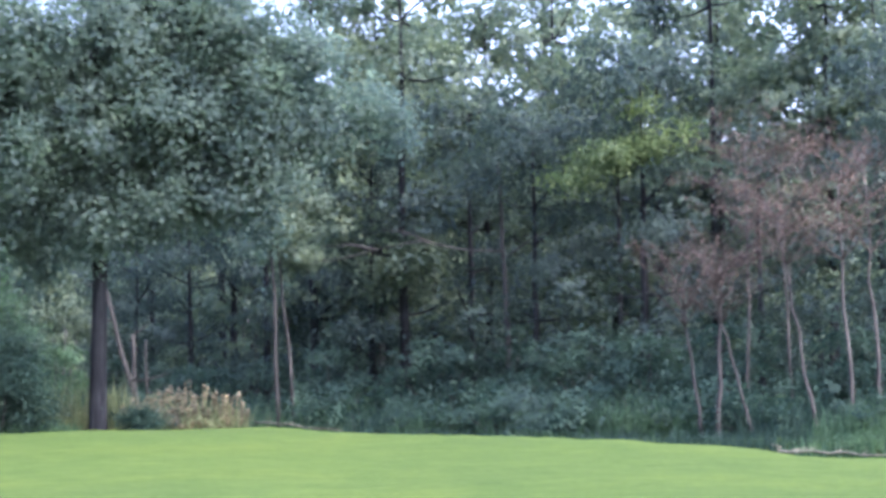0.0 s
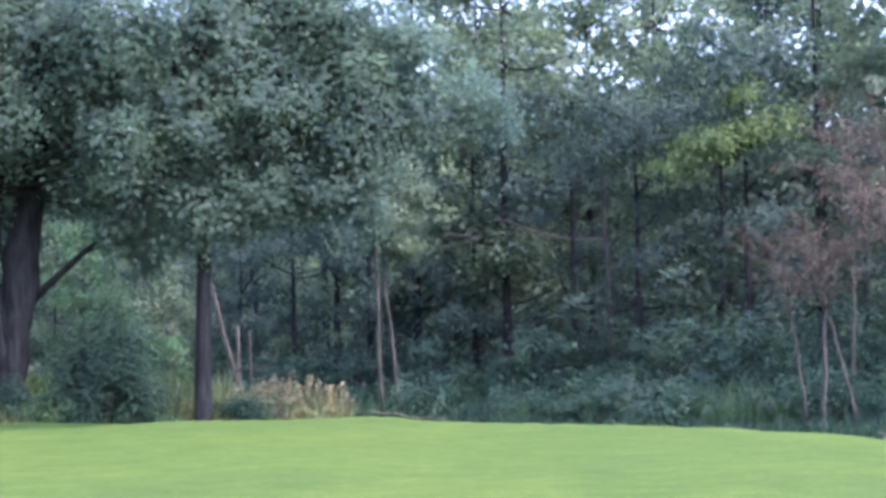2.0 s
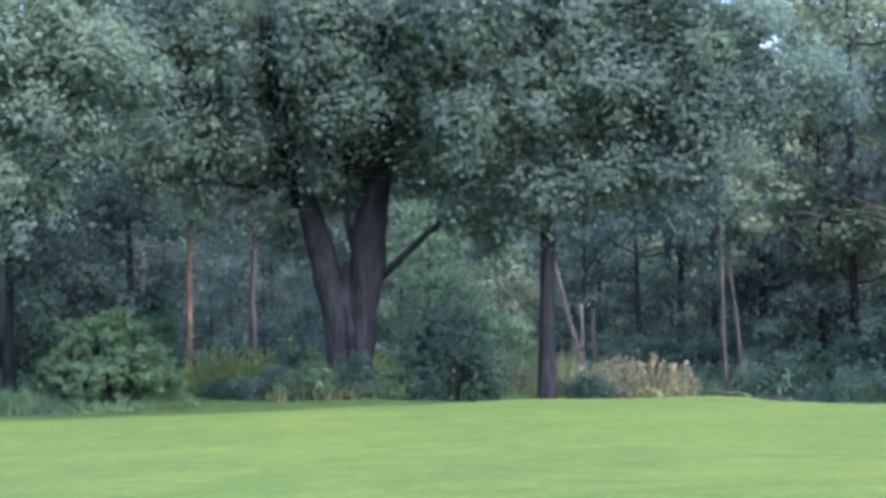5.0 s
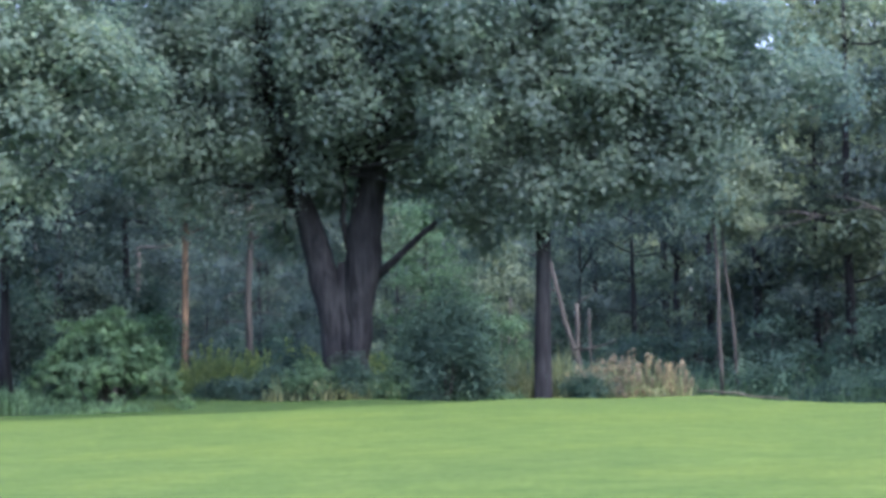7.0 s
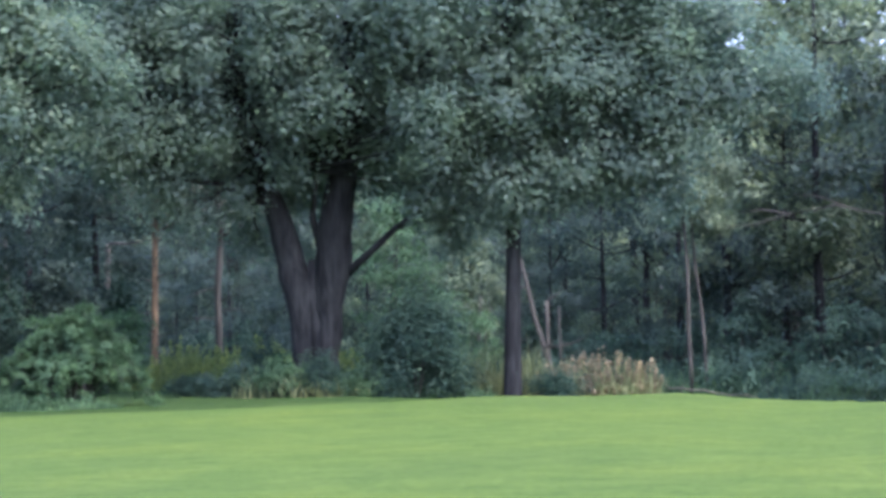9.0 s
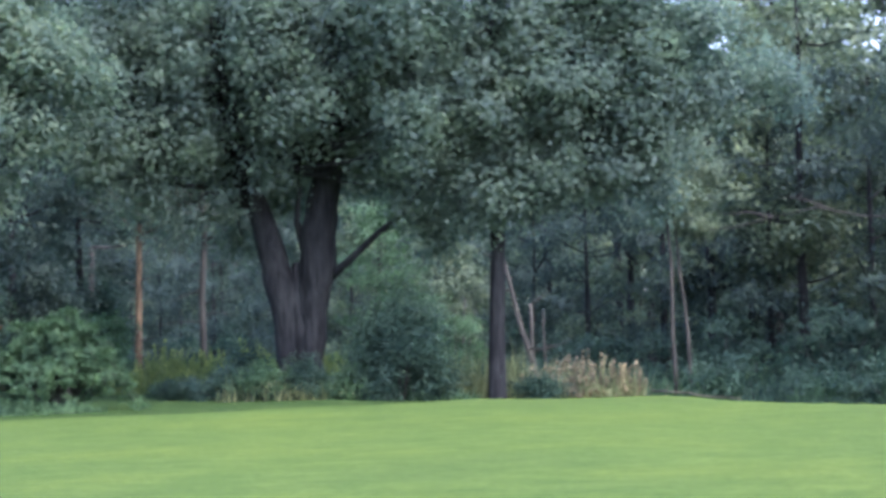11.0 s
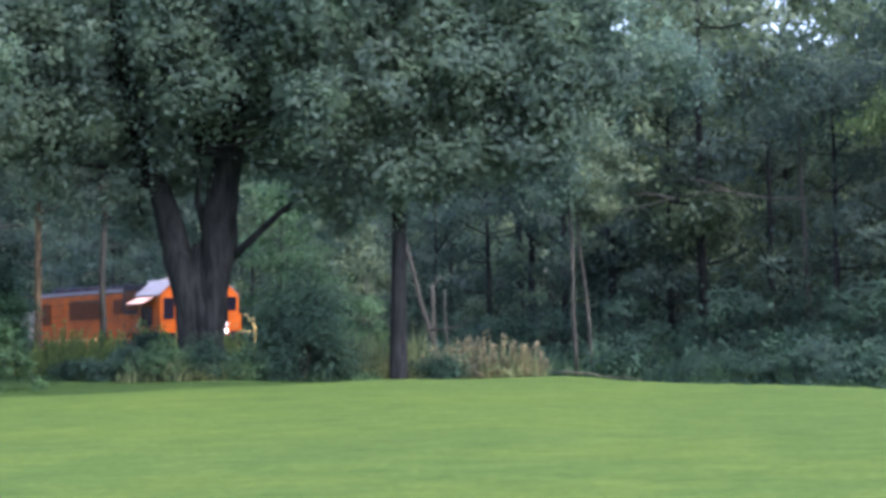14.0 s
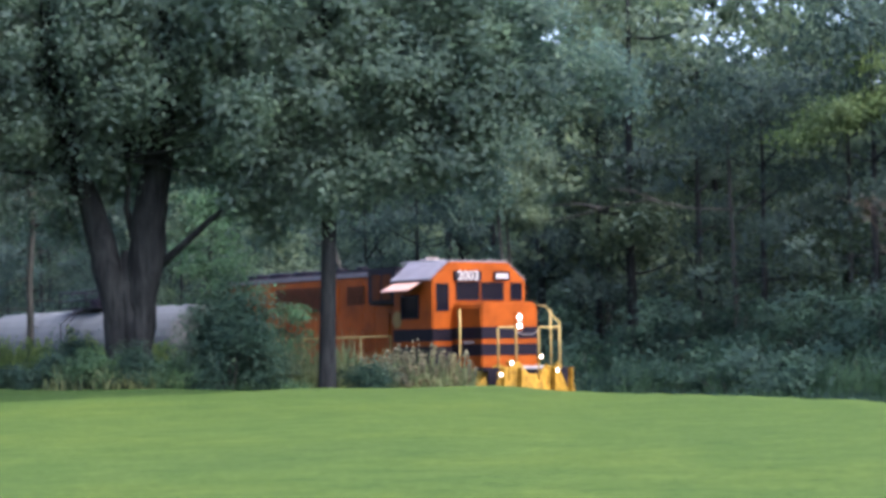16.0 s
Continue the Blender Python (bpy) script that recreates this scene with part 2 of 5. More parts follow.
def ground_z(x, y):
    r = math.hypot(x, y)
    az = math.degrees(math.atan2(x, y))
    rc, zc = crest(az)
    if r <= rc:
        u = max(0.0, (r - 4) / (rc - 4))
        near = zc * u
    else:
        fall = zc - 0.02 * min(40.0, r - rc) - 0.15 * min(1.0, (r - rc) / 3)
        rise = zc + 0.030 * min(11.0, r - rc)
        k = min(1.0, max(0.0, (-3.0 - az) / 4.0))
        near = fall + (rise - fall) * k
    across = (Vector((x, y)) - TRACK_0).dot(FAR)
    w = min(1.0, max(0.0, (-across - 2.2) / 5.0))
    w = w * w * (3 - 2 * w)
    f = min(1.0, max(0.0, (across - 2.2) / 3.0))
    f = f * f * (3 - 2 * f)
    bed = RAIL_Z - 0.28
    z = bed + (near - bed) * w + (0.5 - bed) * f + max(0.0, across - 8) * 0.012
    if r > rc - 2:
        z += noise.noise((x * 0.35, y * 0.35, 0)) * 0.06
    return z


def build_ground():
    rings = [0.0, 3, 6, 10, 14, 18, 22, 26, 30, 34, 38, 41, 43, 44, 45, 46, 47, 48, 49, 50, 50.5, 51, 51.5, 52, 52.5]
    rings += list(np.arange(53.5, 100, 1.25)) + [102, 106, 112, 120, 130, 150, 190, 260, 400, 700, 1300, 3000]
    angles = list(np.arange(-180, -26, 7.0)) + list(np.arange(-26, 26, 0.8)) + list(np.arange(26, 180, 7.0))
    verts, faces, lit_lawn = [], [], []
    na = len(angles)
    for r in rings:
        for a in angles:
            x, y = r * math.sin(radians(a)), r * math.cos(radians(a))
            verts.append((x, y, ground_z(x, y)))
            # on the left the lit green stops early; tree shade is in the colour
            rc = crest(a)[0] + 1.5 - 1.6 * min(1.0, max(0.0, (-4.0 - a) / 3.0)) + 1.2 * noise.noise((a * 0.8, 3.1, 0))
            lit_lawn.append(min(1.0, max(0.0, (rc - r) / 1.2)))
    for i in range(len(rings) - 1):
        for k in range(na):
            a, b = i * na + k, i * na + (k + 1) % na
            faces.append((a, b, b + na, a + na) if i else (a, b + na, a + na))
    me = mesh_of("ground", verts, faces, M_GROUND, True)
    at = me.attributes.new("lit_lawn", 'FLOAT', 'POINT')
    at.data.foreach_set("value", lit_lawn)
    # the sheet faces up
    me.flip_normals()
    return tagged(new("ground", me), "mowed green lawn rising to a brow, woodland floor and painted tree shade behind", "ground", kind="structure")


ground = build_ground()


def foot(x, y, sink=0.12):
    return pose(x, y, ground_z(x, y) - sink)


# ---------------------------------------------------------------- trees
def rooted(rng, wood, top, r0, r1, n=8, lean=(0, 0), sides=10, flare=1.7):
    pts, rad = [], []
    for i in range(n):
        u = i / (n - 1)
        pts.append((lean[0] * u + rng.normal() * 0.03 * (i > 0), lean[1] * u + rng.normal() * 0.03 * (i > 0), top * u))
        rad.append((r0 + (r1 - r0) * u) * (1 + (flare - 1) * max(0, 1 - u * 7)))
    wood.add(pts, rad, sides)
    return [Vector(p) for p in pts]


def limbs_to(wood, pts, lobes, rng, r0, low=0.2, twigs=3):
    """A limb from the trunk into each lobe, with twigs."""
    for lb in lobes:
        c = Vector(lb[:3])
        want = c.z - (0.1 + 0.25 * rng.random()) * math.hypot(c.x, c.y) - 0.2
        start = min(pts, key=lambda p: abs(p.z - max(pts[-1].z * low, want)))
        ln = (c - start).length
        r = r0 * (0.5 + 0.5 * rng.random())
        path = bent(start, c, rng, 0.1)
        wood.add(path, taper(r, r * 0.22, len(path)), 5)
        for _ in range(twigs):
            a = path[int(rng.integers(2, len(path)))]
            e = c + Vector(lb[3:]) * 0.0 + Vector([rng.normal() * 0.55 * lb[3 + i] for i in range(3)])
            tw = bent(a, e, rng, 0.06, 4)
            wood.add(tw, taper(r * 0.3, r * 0.08, 4), 4)


def crown_lobes(rng, base, top, spread, n, taper_top=0.55, size=0.42):
    out = []
    for i in range(n):
        u = (i + rng.random()) / n
        z = base + (top - base) * u
        wid = spread * (1 - (1 - taper_top) * max(0, u - 0.35) / 0.65) * (0.75 + 0.25 * min(1, u * 4))
        a = i * 2.4 + rng.normal() * 0.5
        r = wid * (0.35 + 0.5 * rng.random())
        s = spread * size * (0.7 + 0.6 * rng.random())
        out.append((r * math.cos(a), r * math.sin(a), z, s, s, s * 0.62))
    return out


def make_tree(name, label, seed, height, spread, base, lobes_n, leaves, size, leaf_mat, bark, r0, m, group="", clump=0.34, shell=0.5, lean=(0, 0), limb=0.35, keep=None, flat=1.0):
    rng = np.random.default_rng(seed)
    t = thing(name, label, "tree", m, group)
    wood = Tubes()
    pts = rooted(rng, wood, height * 0.93, r0, r0 * 0.16, 9, lean)
    lobes = crown_lobes(rng, base, height, spread, lobes_n)
    lobes = [(*l[:5], l[5] * flat) for l in lobes]
    lobes = [(l[0] + lean[0] * l[2] / height, l[1] + lean[1] * l[2] / height, *l[2:]) for l in lobes]
    limbs_to(wood, pts, lobes, rng, r0 * limb, 0.15, 1)
    part("trunk", wood.mesh("trunk", bark), bark, t)
    part("crown", leaf_mesh("crown", lobes, leaves, size, rng, leaf_mat, clump, shell=shell, keep=keep), leaf_mat, t)
    return t


def scaled(x, y, turn, s, sz=None, sink=0.12):
    return Matrix.LocRotScale((x, y, ground_z(x, y) - sink), Euler((0, 0, radians(turn))), (s, s, sz or s))


def airy(rng, z0, z1, least):
    """Keeps ever fewer sprays towards the top of a crown."""
    return lambda c: rng.random(len(c)) > (1 - least) * np.clip((c[:, 2] - z0) / (z1 - z0), 0, 1)


def build_woods():
    """Rows of trees beyond the rails, and the undergrowth before them."""
    rng = np.random.default_rng(5)
    spots = []
    for s in np.arange(-34, 150, 4.0):
        spots.append((s + rng.normal() * 0.8, 11.5 + rng.random() * 3, 0))
    for s in np.arange(-36, 150, 4.4):
        spots.append((s + rng.normal() * 1.0, 18 + rng.random() * 4, 1))
    for s in np.arange(-38, 150, 5.0):
        spots.append((s + rng.normal() * 1.2, 27 + rng.random() * 6, 2))
    for s in np.arange(-40, 150, 8.0):
        spots.append((s + rng.normal() * 1.2, 40 + rng.random() * 8, 3))
    protos = {}
    for i, (s, off, row) in enumerate(spots):
        p = on_track(s, off)
        az = math.degrees(math.atan2(p.x, p.y))
        if not -21 < az < 21:
            continue
        kind = int(rng.integers(0, 3)) + 3 * row
        turn, sc = rng.random() * 360, 0.86 + 0.28 * rng.random()
        m = scaled(p.x, p.y, turn, sc)
        if kind not in protos:
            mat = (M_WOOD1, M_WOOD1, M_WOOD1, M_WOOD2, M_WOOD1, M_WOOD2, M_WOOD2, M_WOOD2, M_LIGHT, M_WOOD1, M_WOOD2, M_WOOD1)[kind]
            h = (10.0, 16.5, 19.0, 18.0)[row]
            thin = (1.0, 0.85, 0.75, 0.75)[row]
            protos[kind] = make_tree("woodland_tree", ("dark green leafy tree at the wood's edge", "tall thin-topped tree in the wood", "tall tree deep in the wood against the sky", "far tree deep in the wood")[row],
                                     40 + kind, h, (2.6, 3.0, 3.4, 3.8)[row], (1.4, 2.2, 3.0, 1.0)[row], (18, 22, 20, 16)[row], (5200, 5000, 3800, 2000)[row], (0.18, 0.235, 0.31, 0.55)[row],
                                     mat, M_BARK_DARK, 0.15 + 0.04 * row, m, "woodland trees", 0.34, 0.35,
                                     keep=airy(np.random.default_rng(kind), (7.0, 8.0, 8.5, 10.0)[row], (11.0, 14.0, 15.5, 17.0)[row], thin), flat=(0.62, 0.9, 1.0, 1.0)[row])
        else:
            copy_thing(protos[kind], m)


build_woods()


def make_bush(name, label, seed, w, d, h, leaves, size, mat, m, category="shrub", group="", clump=0.22):
    rng = np.random.default_rng(seed)
    t = thing(name, label, category, m, group)
    wood = Tubes()
    lobes = []
    for i in range(14):
        a, r = i * 2.4, math.sqrt((i + 0.5) / 14)
        z = h * (0.22 + 0.55 * rng.random() * (1 - 0.55 * r * r))
        lobes.append((w * 0.38 * r * math.cos(a), d * 0.38 * r * math.sin(a), z, w * 0.2, d * 0.2, h * 0.24))
    lobes.append((0, 0, h * 0.72, w * 0.24, d * 0.24, h * 0.26))
    for lb in lobes[::2]:
        path = bent((lb[0] * 0.2, lb[1] * 0.2, 0), lb[:3], rng, -0.08, 5)
        wood.add(path, taper(0.03, 0.008, 5), 5)
    part("stem", wood.mesh("stem", M_BARK), M_BARK, t)
    part("foliage", leaf_mesh("foliage", lobes, leaves, size, rng, mat, clump, shell=0.4, up=0.6), mat, t)
    return t


def build_undergrowth():
    rng = np.random.default_rng(9)
    protos = {}
    for row, (off, step) in enumerate(((6.2, 2.6), (8.8, 2.9))):
        for s in np.arange(-32, 95, step):
            p = on_track(s + rng.normal() * 0.6, off + rng.random() * 1.2)
            az = math.degrees(math.atan2(p.x, p.y))
            if not -20 < az < 20:
                continue
            k = int(rng.integers(0, 2)) + 2 * row
            m = scaled(p.x, p.y, rng.random() * 360, 0.8 + 0.45 * rng.random())
            if k not in protos:
                protos[k] = make_bush("undergrowth_bush", ("dark leafy undergrowth bush beside the rails", "tall leafy thicket at the wood's edge")[row],
                                      70 + k, 3.4, 3.0, (1.3, 3.4)[row], (1700, 2900)[row], (0.12, 0.15)[row], M_YEW, m, group="undergrowth")
            else:
                copy_thing(protos[k], m)


build_undergrowth()


def polar(az, r):
    return r * math.sin(radians(az)), r * math.cos(radians(az))


for i, (s_at, off, h) in enumerate(((23.0, 6.5, 6.8), (27.0, 6.0, 8.0), (31.0, 6.5, 9.0), (36.0, 7.0, 9.0), (40.0, 7.5, 9.5))):
    q = on_track(s_at, off)
    make_tree("young_tree", "young pale green tree on the far bank of the rails", 150 + i, h, 1.9, 1.6, 14, 6500, 0.16, (M_WOOD2, M_SHRUB, M_WOOD2, M_WOOD1, M_WOOD1)[i], M_BARK_DARK, 0.09, foot(q.x, q.y), "young trees", 0.28, 0.3)


for i, (az, r, w, h) in enumerate(((-12.7, 71.5, 2.8, 3.8), (-13.9, 70.0, 3.0, 4.4), (-15.3, 69.0, 3.4, 4.2), (-16.8, 68.0, 3.4, 4.0))):
    px, py = polar(az, r)
    make_bush("thicket", "tall dark thicket among the pines", 170 + i, w, w, h, 8000, 0.13, (M_YEW, M_WOOD1)[i % 2], foot(px, py), group="thickets")
for i, (az, r, h) in enumerate(((6.7, 90, 16.5), (8.2, 94, 17.0), (5.2, 96, 17.0), (2.4, 84, 17.5), (4.0, 86, 17.5), (9.8, 84, 13.5), (14.6, 76, 15.0), (12.4, 82, 16.0), (16.2, 74, 14.5), (4.6, 78, 17.0))):
    px, py = polar(az, r)
    make_tree("tall_tree", "tall olive green tree against the sky", 180 + i, h, 3.0, 4.0, 22, 10000, 0.25, M_WOOD2, M_BARK_DARK, 0.2, foot(px, py), "tall trees", 0.34, 0.35, keep=airy(np.random.default_rng(i), 9.0, 16.0, 0.7))


def build_far_wood():
    """The wood's dense inside, far behind the rails."""
    rng = np.random.default_rng(400)
    lobes = []
    for k in range(150):
        px, py = polar(-27 + 54 * k / 149, 165 + 18 * rng.random())
        for z in (1.5, 5.5, 9.5, 13.0, 16.0, 18.4 + 1.2 * math.sin(k * 0.7)):
            lobes.append((px, py, z + rng.normal() * 0.6, 2.6, 2.6, 2.6))
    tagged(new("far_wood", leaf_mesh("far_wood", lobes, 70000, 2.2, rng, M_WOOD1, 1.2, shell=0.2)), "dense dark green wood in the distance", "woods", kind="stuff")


build_far_wood()


def knotty(wood, pts, radii, rng):
    """An old stem with swellings and a wandering line."""
    p2, r2 = [], []
    for i in range(len(pts) - 1):
        a, b = Vector(pts[i]), Vector(pts[i + 1])
        for k in range(3):
            u = k / 3
            p2.append(a.lerp(b, u) + Vector((rng.normal(), rng.normal(), 0)) * 0.022)
            r2.append((radii[i] * (1 - u) + radii[i + 1] * u) * (1 + 0.05 * rng.normal()))
    wood.add(p2 + [pts[-1]], r2 + [radii[-1]], 14)


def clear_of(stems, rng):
    """Keeps most sprays out of the camera's line of sight to the old stems."""
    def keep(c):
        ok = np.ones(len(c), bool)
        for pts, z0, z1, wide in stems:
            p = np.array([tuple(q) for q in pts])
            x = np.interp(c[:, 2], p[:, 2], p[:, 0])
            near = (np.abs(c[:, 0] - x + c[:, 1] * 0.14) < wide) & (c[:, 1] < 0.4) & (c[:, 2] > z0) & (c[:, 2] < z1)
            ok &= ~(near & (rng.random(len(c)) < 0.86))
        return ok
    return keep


def filler(rng, span, n):
    """Small lobes strewn through a crown between two corners."""
    lo, hi = np.array(span[0]), np.array(span[1])
    out = []
    for c in lo + (hi - lo) * rng.random((n, 3)):
        r = 0.45 + 0.4 * rng.random()
        out.append((*c, r, r, r * 1.15))
    return out


def build_maple():
    """The great double-stemmed maple on the brow."""
    x, y = -7.46, 55.5
    t = thing("maple_tree", "old broad maple with forked dark trunk and green leaves tinted blue for haze", "tree", foot(x, y, 0.25))
    rng = np.random.default_rng(21)
    z0 = ground_z(x, y) - 0.25
    def P(px, pz, dy=0.0):
        return (px - x, dy, pz - z0)
    wood = Tubes()
    left = [P(-7.66, z0), P(-7.68, z0 + 0.5), P(-7.69, 1.9), P(-7.76, 2.8), P(-7.93, 3.7), P(-8.10, 4.5), P(-8.46, 5.6), P(-8.86, 6.7), P(-9.22, 7.9), P(-9.42, 9.2), P(-9.28, 11.2), P(-9.6, 13.5)]
    right = [P(-7.24, z0), P(-7.26, z0 + 0.5), P(-7.26, 1.9), P(-7.18, 2.8), P(-7.10, 3.7), P(-7.0, 4.6), P(-6.9, 5.7), P(-6.68, 7.0), P(-6.48, 8.4), P(-6.5, 10), P(-6.42, 11.2), P(-6.2, 13.6)]
    knotty(wood, left, [0.50, 0.37, 0.33, 0.35, 0.37, 0.34, 0.29, 0.27, 0.31, 0.24, 0.17, 0.09], rng)
    knotty(wood, right, [0.52, 0.38, 0.34, 0.37, 0.42, 0.44, 0.39, 0.32, 0.27, 0.22, 0.17, 0.08], rng)
    wood.add([P(-7.46, 1.6), P(-7.5, 2.6), P(-7.53, 3.5), P(-7.55, 4.3)], [0.30, 0.32, 0.28, 0.08], 10)
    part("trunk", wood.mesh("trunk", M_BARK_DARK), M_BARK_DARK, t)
    boughs = [([P(-6.75, 3.9), P(-6.2, 4.35, -0.3), P(-5.5, 4.95, -0.5), P(-4.9, 5.35, -0.8), P(-4.2, 6.3, -1.2)], 0.115),
              ([P(-7.35, 4.6), P(-7.5, 5.3, -0.1), P(-7.42, 6.0, -0.2), P(-7.3, 7.2, -0.5)], 0.10),
              ([P(-9.2, 7.7), P(-9.8, 8.1, -0.3), P(-10.6, 8.9, -0.8), P(-11.8, 9.4, -1.2)], 0.16),
              ([P(-6.6, 7.4), P(-5.6, 8.3, -0.8), P(-4.4, 9.0, -1.4), P(-2.6, 9.6, -1.8)], 0.17),
              ([P(-8.5, 5.6), P(-9.6, 6.1, -0.9), P(-10.8, 6.2, -1.5)], 0.10)]
    for pts, r in boughs:
        w = Tubes()
        w.add(pts, taper(r, r * 0.35, len(pts)), 8)
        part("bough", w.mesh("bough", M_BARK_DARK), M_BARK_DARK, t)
    lobes = []
    for lx, lz, dy, rr in ((-10.9, 10.6, -2.5, 1.3), (-12.2, 9.3, -2, 1.2), (-12, 7.4, -1.5, 1.1), (-11.0, 6.1, -1.6, 0.9), (-10.7, 7.4, -2.2, 0.8), (-10.2, 5.4, -0.8, 0.6), (-9.3, 5.4, 0.9, 0.7), (-9.0, 4.7, 0.6, 0.4),
                           (-8.0, 9.3, -2.8, 0.9), (-7.9, 7.3, -1.0, 0.5), (-8.0, 6.2, 1.0, 0.7), (-7.9, 11, -3.4, 1.4), (-6.0, 11.0, -3.6, 1.3), (-5.5, 9.3, -2.6, 0.9), (-5.4, 8.0, -1.6, 0.6), (-5.2, 6.7, -1.4, 0.6), (-4.4, 10, -3.0, 1.4),
                           (-4.5, 7.4, -1.8, 0.95), (-4.6, 6.0, -1.3, 0.75), (-10, 12.8, -2, 1.8), (-7.5, 13.5, -2.5, 2.0), (-5, 12.8, -2, 1.8), (-9.5, 9, 2.6, 1.5), (-6, 9, 2.6, 1.6), (-7.8, 11, 2.8, 2), (-11, 8, 2, 1.4), (-4.4, 8.2, 2.2, 1.3), (-12.7, 11.2, 0, 1.4),
                           (-7.7, 6.6, -1.2, 0.5), (-8.0, 7.6, -1.4, 0.6), (-7.4, 8.3, -1.6, 0.55), (-7.9, 9.2, -2.2, 0.7), (-7.2, 10.2, -2.6, 0.7), (-5.9, 7.2, -1.3, 0.6), (-6.0, 8.8, -1.8, 0.6), (-10.2, 8.6, -2.2, 0.7), (-10.4, 9.8, -2.4, 0.8),
                           (-9.6, 7.0, 1.6, 0.9), (-10.0, 11.5, -4.4, 1.3), (-6.2, 6.9, 1.7, 0.8),
                           (-9.0, 5.9, -1.0, 0.45), (-9.2, 6.9, -1.2, 0.5), (-8.0, 8.4, -1.6, 0.5), (-8.7, 8.6, -1.5, 0.6), (-6.7, 9.6, -1.6, 0.6), (-9.6, 9.8, -2.0, 0.7), (-9.1, 7.7, -2.2, 0.55), (-10.0, 7.0, -2.0, 0.7), (-8.4, 9.9, -3.0, 0.9), (-7.3, 9.4, -2.6, 0.45), (-5.6, 9.9, -3.0, 0.8), (-8.1, 6.6, -1.4, 0.4), (-6.5, 9.6, 3.2, 1.8), (-8.8, 8.2, 3.4, 1.3), (-10.5, 9.8, 3.4, 1.7), (-12.5, 8.6, 2.6, 1.5), (-11.6, 10.6, 3.0, 1.6), (-7.5, 6.3, 2.6, 0.8), (-7.0, 7.6, 2.8, 0.8)):
        c = P(lx, lz, max(dy, -1.6) if lz > 10.4 else dy)
        lobes.append((*c, rr, rr, rr * 0.95))
    lobes += filler(rng, [P(px, pz, dy) for px, pz, dy in ((-11.8, 6.8, -3.2), (-3.6, 10.4, 0.5))], 60)
    tw = Tubes()
    pts = [Vector(P(-8.86, 6.7)), Vector(P(-9.4, 9.2)), Vector(P(-6.5, 8.4)), Vector(P(-6.5, 11))]
    limbs_to(tw, pts, lobes, rng, 0.07, 0.1, 2)
    tagged(part("twigs", tw.mesh("twigs", M_BARK_DARK), M_BARK_DARK, t), kind="stuff")
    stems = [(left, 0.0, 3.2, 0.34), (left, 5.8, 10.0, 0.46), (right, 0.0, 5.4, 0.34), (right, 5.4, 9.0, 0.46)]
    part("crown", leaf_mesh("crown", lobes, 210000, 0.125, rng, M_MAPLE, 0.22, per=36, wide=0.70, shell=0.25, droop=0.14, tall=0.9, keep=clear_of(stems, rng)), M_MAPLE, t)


build_maple()


def build_slim_tree():
    x, y = -2.75, 54.9
    t = thing("slim_maple_tree", "tall slim tree with one straight dark trunk and hanging leafy boughs", "tree", foot(x, y, 0.2))
    z0 = ground_z(x, y) - 0.2
    rng = np.random.default_rng(22)
    wood = Tubes()
    pts = [(0, 0, 0), (0.0, 0, 0.3), (0.01, 0, 1.5), (0.05, 0, 3), (0.08, 0, 4.5), (0.05, 0, 7), (0.1, 0, 10), (0, 0, 13)]
    wood.add(pts, [0.29, 0.22, 0.2, 0.18, 0.17, 0.15, 0.11, 0.05], 12)
    part("trunk", wood.mesh("trunk", M_BARK_DARK), M_BARK_DARK, t)
    lobes = []
    for lx, lz, dy, rr in ((-2.8, 6.0, -0.8, 0.9), (-3.6, 6.6, -0.6, 0.8), (-1.7, 6.3, -0.9, 0.9), (-0.8, 6.9, -0.8, 0.9), (0.3, 6.6, -0.5, 0.8), (1.1, 5.9, -0.3, 0.5), (1.3, 7.2, -0.4, 0.9), (2.4, 8.2, -0.4, 0.9), (3.6, 8.6, -0.2, 0.8), (4.4, 8.0, 0, 0.5),
                           (-3.2, 8.0, -1.2, 1.2), (-1.2, 8.4, -1.2, 1.3), (0.8, 8.6, -1, 1.2), (2.0, 9.7, -0.6, 1.1), (-2.2, 10.2, -1, 1.6), (0.2, 10.4, -0.8, 1.4), (-2, 12, 0, 1.7), (-0.2, 12.4, 0.2, 1.5), (-2.2, 8, 1.5, 1.6), (0, 9, 1.6, 1.5),
                           (-3.6, 5.4, -0.5, 0.5), (-1.9, 5.6, -0.6, 0.42), (-2.9, 5.2, -0.7, 0.36), (-4.3, 5.3, 0.4, 0.5), (-1.1, 6.0, -0.4, 0.45), (-0.1, 6.1, -0.3, 0.4), (1.2, 5.4, -0.3, 0.36), (-3.8, 9.6, 2.4, 1.6), (-1.2, 9.8, 2.6, 1.6), (1.4, 9.6, 2.0, 1.3), (-4.0, 4.7, 0.3, 0.36)):
        lobes.append((lx - x, dy, lz - z0, rr, rr, rr * 0.95))
    lobes += filler(rng, [(-1.6, -1.2, 6.6 - z0), (4.0, 2.0, 11.0 - z0)], 46)
    tw = Tubes()
    limbs_to(tw, [Vector(p) for p in pts[5:]], lobes, rng, 0.05, 0.2)
    tagged(part("twigs", tw.mesh("twigs", M_BARK_DARK), M_BARK_DARK, t), kind="stuff")
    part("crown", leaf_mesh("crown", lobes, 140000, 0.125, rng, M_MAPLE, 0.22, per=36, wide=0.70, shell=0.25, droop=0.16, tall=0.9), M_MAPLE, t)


build_slim_tree()


